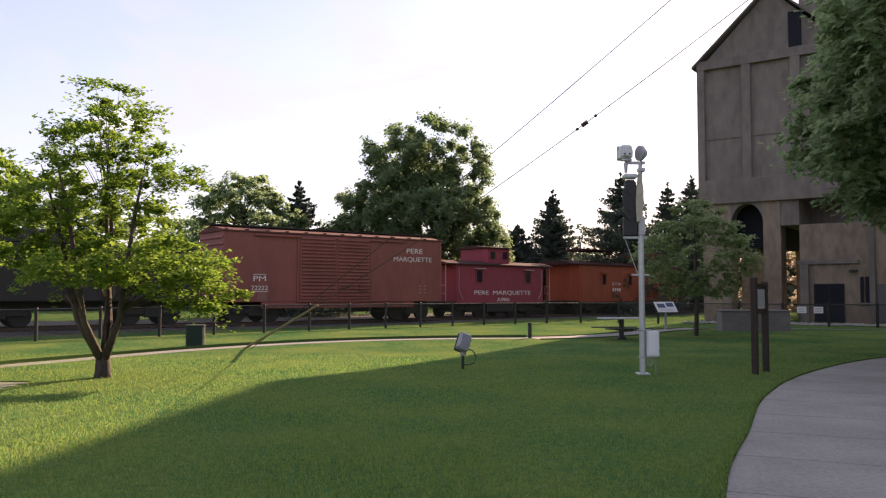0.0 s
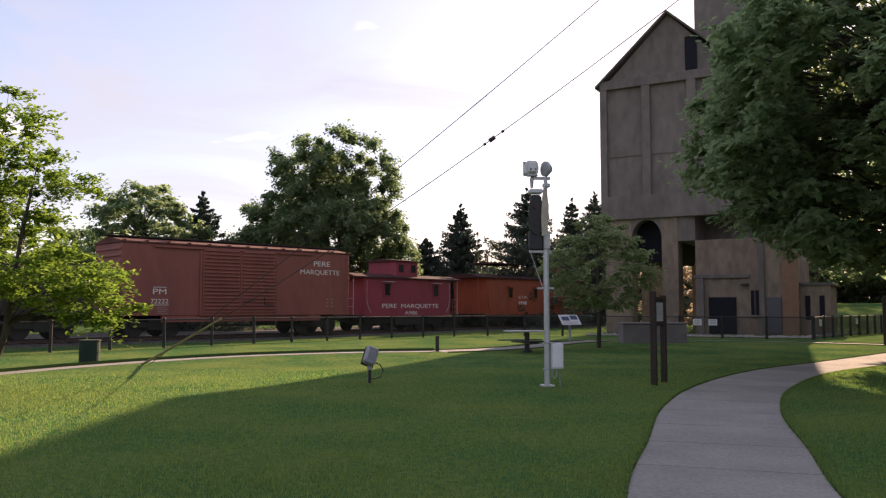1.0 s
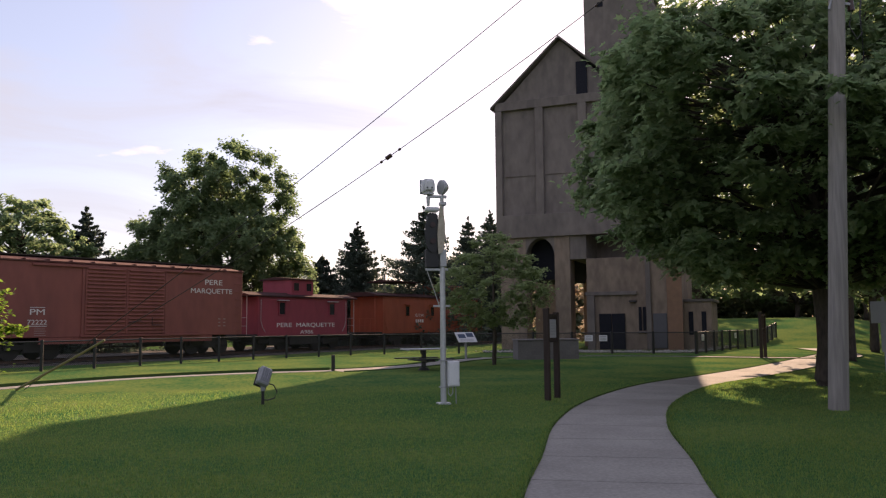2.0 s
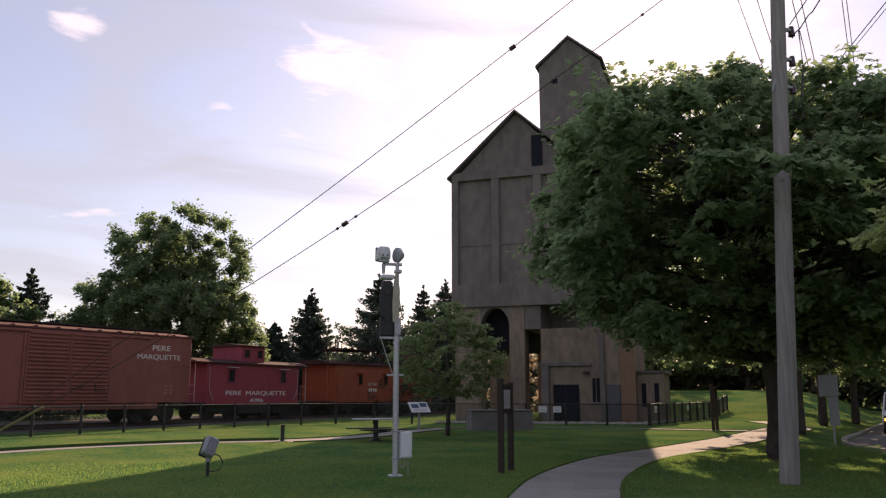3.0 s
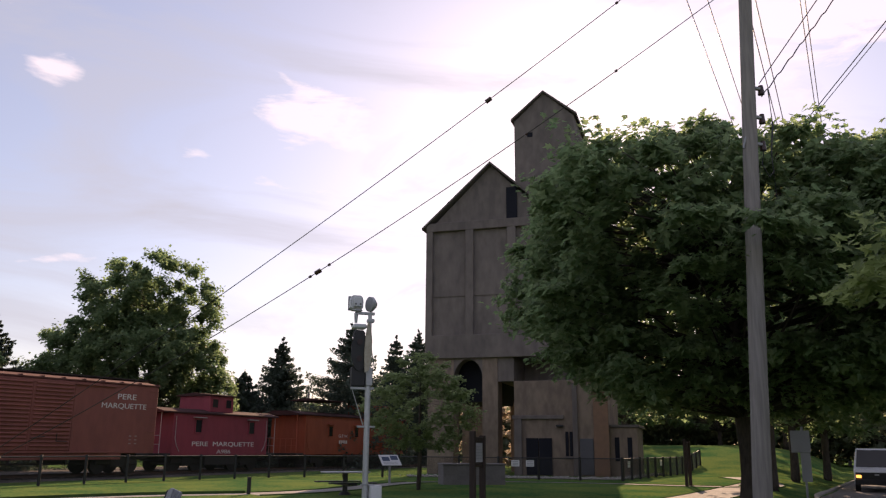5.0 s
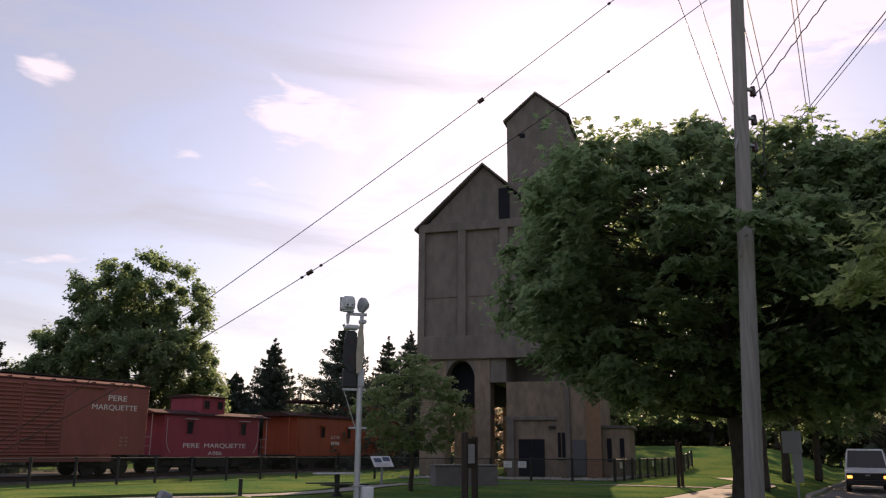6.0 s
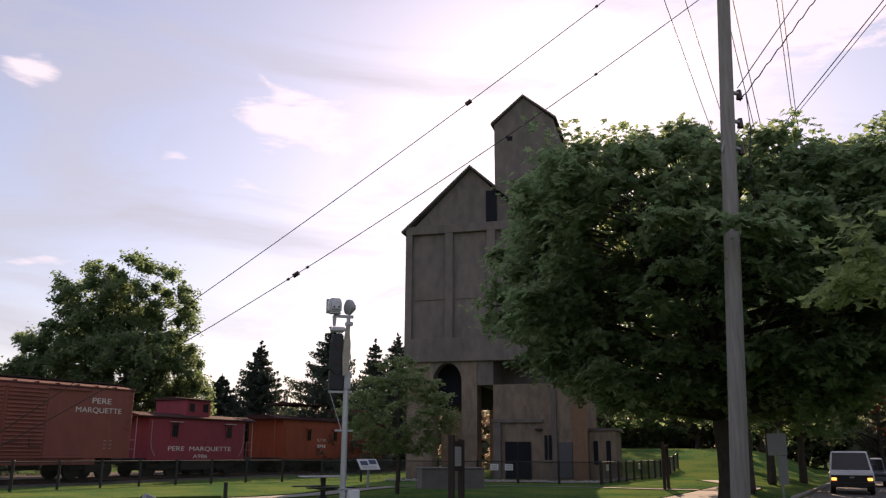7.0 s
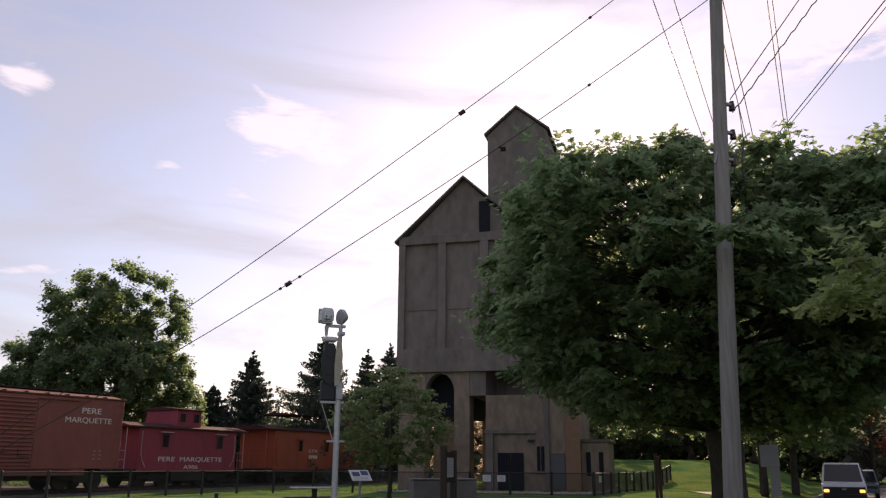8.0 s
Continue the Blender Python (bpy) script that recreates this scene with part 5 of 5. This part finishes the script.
def build_vehicle(m, name, label, paint, L, W, H, hood, van, lamp_on):
    """A motor vehicle whose front is at -y; the body is a swept side outline, pulled in towards the roof."""
    own = thing(name, m, label, "van" if van else "car")
    hl = 1.02 if van else 0.86
    nose = [(-L / 2, 0.38), (-L / 2 - 0.02, hl - 0.22), (-L / 2 + 0.06, hl), (-L / 2 + hood, hl + 0.12)]
    roof = [(-L / 2 + hood + 0.62, H - 0.08), (-L / 2 + hood + 0.95, H), (L / 2 - 0.35, H), (L / 2 - 0.06, H - 0.14), (L / 2, hl), (L / 2, 0.42)]
    bm = bmesh.new()
    rows = []
    for f in (-1, -0.93, 0.93, 1):
        row = []
        for y, z in nose + roof:
            k = 1.0 - 0.16 * smooth((z - hl) / (H - hl)) if z > hl else 1.0
            inset = 0.05 if abs(f) == 1 and z > hl else 0.0
            row.append(bm.verts.new((f * W / 2 * k, y, z - inset)))
        rows.append(row)
    n = len(rows[0])
    for a, b in zip(rows, rows[1:]):
        for k in range(n):
            bm.faces.new((a[k], a[(k + 1) % n], b[(k + 1) % n], b[k]))
    bm.faces.new(rows[0][::-1])
    bm.faces.new(rows[-1])
    bmesh.ops.recalc_face_normals(bm, faces=bm.faces)
    part("body", bm, paint, own)
    y0, z0 = -L / 2 + hood, hl + 0.12
    y1, z1 = -L / 2 + hood + 0.62, H - 0.08
    bm = bmesh.new()
    q = [(-W * 0.44, y0 - 0.0, z0 + 0.03), (W * 0.44, y0, z0 + 0.03), (W * 0.385, y1 - 0.03, z1 - 0.01), (-W * 0.385, y1 - 0.03, z1 - 0.01)]
    a = [bm.verts.new((x, y - 0.012, z + 0.012)) for x, y, z in q]
    b = [bm.verts.new((x, y + 0.01, z - 0.01)) for x, y, z in q]
    bm.faces.new(a)
    bm.faces.new(b[::-1])
    for k in range(4):
        bm.faces.new((a[k], b[k], b[(k + 1) % 4], a[(k + 1) % 4]))
    bmesh.ops.recalc_face_normals(bm, faces=bm.faces)
    part("windscreen", bm, GLASS, own)
    part("grille", boxed(-W * 0.47, -L / 2 - 0.05, hl - 0.42, W * 0.47, -L / 2 + 0.02, hl - 0.10, 0.02), BLACK, own)
    part("badge", boxed(-0.1, -L / 2 - 0.065, hl - 0.24, 0.1, -L / 2 - 0.051, hl - 0.18, 0.005), SILVER, own)
    part("bumper", boxed(-W * 0.49, -L / 2 - 0.10, 0.34, W * 0.49, -L / 2 + 0.05, 0.60, 0.03), BLACK if van else paint, own)
    for s in (-1, 1):
        part("headlight", boxed(s * W * 0.40 - 0.12, -L / 2 - 0.075, hl - 0.36, s * W * 0.40 + 0.12, -L / 2 + 0.03, hl - 0.22, 0.02), GLASS if not lamp_on else AMBER, own)
        part("mirror", boxed(s * (W / 2 + 0.13) - 0.09, y0 + 0.2, hl + 0.16, s * (W / 2 + 0.13) + 0.09, y0 + 0.32, hl + 0.42, 0.03), BLACK, own)
        bm = bmesh.new()
        box(bm, s * W / 2 * 0.955 - 0.015, y1 + 0.15, hl + 0.16, s * W / 2 * 0.955 + 0.015, L / 2 - 0.5, H - 0.22)
        part("side_window", bm, GLASS, own)
        for y in (-L / 2 + 0.85, L / 2 - 1.0):
            wl_ = part("wheel", roded((s * (W / 2 - 0.24), y, 0.36), (s * (W / 2 - 0.01), y, 0.36), 0.36, 0.36, 22), BLACK, own)
            part("rim", roded((s * (W / 2 - 0.02), y, 0.36), (s * (W / 2 + 0.005), y, 0.36), 0.21, 0.20, 16), SILVER, wl_)
    return own


AMBER = bpy.data.materials.new("lit_amber_lamp")
AMBER.use_nodes = True
AMBER.node_tree.nodes["Principled BSDF"].inputs["Base Color"].default_value = (0.5, 0.2, 0.03, 1)
AMBER.node_tree.nodes["Principled BSDF"].inputs["Emission Color"].default_value = (1.0, 0.42, 0.08, 1)
AMBER.node_tree.nodes["Principled BSDF"].inputs["Emission Strength"].default_value = 1.2
VAN_WHITE = plain("van_paint", (0.80, 0.81, 0.84), 0.3)
SUV_GREY = plain("car_paint", (0.10, 0.12, 0.15), 0.25)
build_vehicle(at(35.0, 34.0, -45.0, 0.02), "passenger_van", "white passenger van with amber lamps on the street", VAN_WHITE, 5.4, 1.98, 2.06, 0.95, True, True)
build_vehicle(at(43.6, 40.8, -47.0, 0.02), "car", "dark grey car behind the van on the street", SUV_GREY, 4.5, 1.85, 1.7, 1.2, False, False)


# ---- distance ----
def build_distance():
    broad_tree(at(46, 76), "hazy tree on the far side of the bank", 10.5, 5.0, 2.2, 0.3, 0.42, LEAF_FAR, 7000, 51, clumps=80, clump=1.3)
    broad_tree(at(38.5, 64), "thin branching tree beside the bank", 9.0, 4.2, 2.6, 0.28, 0.30, LEAF_FAR, 3500, 53, clumps=60, clump=1.1)
    for k, (x, y, h, r) in enumerate(((62, 82, 12, 7), (74, 78, 13, 7), (54, 62, 12, 6), (66, 60, 13, 6.5), (50, 88, 11, 6), (84, 64, 13, 7), (60, 44, 12, 6), (52, 33, 11, 5), (46, 24, 10, 5))):
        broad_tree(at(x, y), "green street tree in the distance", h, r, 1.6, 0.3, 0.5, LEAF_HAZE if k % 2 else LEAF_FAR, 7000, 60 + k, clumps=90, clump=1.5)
    broad_tree(at(33.5, 25.3), "small dark red maple beside the street", 5.7, 4.3, 1.9, 0.14, 0.24, LEAF_RED, 9000, 71, clumps=80, clump=0.8)
    broad_tree(at(26.5, 63.5), "pale blossoming bush behind the tower", 5.6, 3.4, 0.2, 0.08, 0.22, BLOSSOM, 14000, 73, clumps=60, clump=0.8, name="bush")
    for k, (x, y, h, r) in enumerate(((-44, 66, 9, 6), (-34, 74, 10, 7), (-24, 80, 9, 6), (-15, 86, 8, 6), (-5, 92, 7, 6), (6, 98, 7, 6), (17, 102, 7, 6), (28, 104, 8, 6), (-54, 56, 10, 7), (-30, 48, 8, 5))):
        broad_tree(at(x, y), "distant leafy tree behind the tracks", h, r, 0.8, 0.25, 0.6, LEAF_FAR, 5000, 80 + k, clumps=80, clump=1.5)
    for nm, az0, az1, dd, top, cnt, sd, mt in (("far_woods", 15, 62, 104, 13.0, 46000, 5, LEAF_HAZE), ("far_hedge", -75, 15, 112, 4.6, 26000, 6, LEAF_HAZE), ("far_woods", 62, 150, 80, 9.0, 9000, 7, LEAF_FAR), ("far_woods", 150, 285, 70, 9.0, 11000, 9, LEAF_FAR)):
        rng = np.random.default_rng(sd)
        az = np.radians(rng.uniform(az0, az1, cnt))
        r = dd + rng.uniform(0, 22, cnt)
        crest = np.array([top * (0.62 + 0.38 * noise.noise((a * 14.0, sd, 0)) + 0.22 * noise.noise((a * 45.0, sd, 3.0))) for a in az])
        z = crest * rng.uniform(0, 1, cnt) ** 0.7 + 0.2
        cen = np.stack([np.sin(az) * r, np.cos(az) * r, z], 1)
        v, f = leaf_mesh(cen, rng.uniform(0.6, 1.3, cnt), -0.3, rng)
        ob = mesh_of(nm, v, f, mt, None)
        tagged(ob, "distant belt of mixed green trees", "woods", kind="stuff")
    o = thing("house", at(9.0, 84.0, -8), "low white house with a pale pitched roof", "house")
    part("wall", boxed(-6, -3.5, -0.2, 6, 3.5, 3.0), WHITE, o)
    bm = prism(bmesh.new(), [(-6.4, 3.002), (0.0, 5.4), (6.4, 3.002)], -4.0, 4.0)
    part("roof", bm, CAR_ROOF, o)
    for x in (-4, -1, 2.4):
        part("window", boxed(x, -3.52, 1.0, x + 1.1, -3.502, 2.2), GLASS, o)
    o = thing("utility_pole", at(12.2, 72.0), "plain distant wooden utility pole", "utility pole")
    part("shaft", roded((0, 0, -0.2), (0, 0, 6.2), 0.13, 0.1, 10), POLE, o)
    part("lamp_arm", roded((0, 0, 5.9), (-0.9, -0.2, 6.1), 0.03, n=6), GREY, o)


BLOSSOM = leaf_material("blossom", (0.30, 0.25, 0.18), (0.42, 0.36, 0.28), 0.4)
build_distance()


# ---- grass ----
def build_grass():
    rng = np.random.default_rng(4)
    n = 340000
    y = 5.2 + 17 * rng.uniform(0, 1, n) ** 1.5
    x = rng.uniform(-0.66, 0.98, n) * y
    a = rng.uniform(0, 2 * math.pi, n)
    keep = np.ones(n, bool)
    path = catmull(MAIN, 8)
    for p in path:
        keep &= (x - p.x) ** 2 + (y - p.y) ** 2 > 0.93 ** 2
    x, y, a = x[keep], y[keep], a[keep]
    # longer blades that hang over the footpath's edges
    m = 36000
    i = rng.integers(1, len(path) - 1, m)
    px, py = np.array([p.x for p in path]), np.array([p.y for p in path])
    t = rng.uniform(-0.5, 0.5, m)
    dx, dy = px[i + 1] - px[i - 1], py[i + 1] - py[i - 1]
    d = np.hypot(dx, dy)
    off = np.where(rng.uniform(0, 1, m) < 0.5, -1, 1) * (0.885 + rng.exponential(0.035, m))
    ex, ey = px[i] + dx * t * 0.55 + dy / d * off, py[i] + dy * t * 0.55 - dx / d * off
    near = ey < 24
    x, y, a = np.append(x, ex[near]), np.append(y, ey[near]), np.append(a, rng.uniform(0, 2 * math.pi, int(near.sum())))
    n = len(x)
    h = rng.uniform(0.02, 0.055, n)
    h[-int(near.sum()):] *= 1.35
    w = rng.uniform(0.004, 0.008, n)
    c, s = np.cos(a), np.sin(a)
    lx, ly = rng.normal(0, 0.018, n), rng.normal(0, 0.018, n)
    z = np.full(n, -0.008)
    v = np.stack([np.stack([x - c * w, y - s * w, z], 1), np.stack([x + c * w, y + s * w, z], 1), np.stack([x + lx, y + ly, z + h], 1)], 1).reshape(-1, 3)
    f = np.arange(3 * n).reshape(-1, 3)
    me = bpy.data.meshes.new("grass_blades")
    me.from_pydata(v.tolist(), [], f.tolist())
    me.materials.append(BLADE)
    tagged(new("grass_blades", me), "short mown grass blades on the lawn", "grass", kind="stuff")


build_grass()
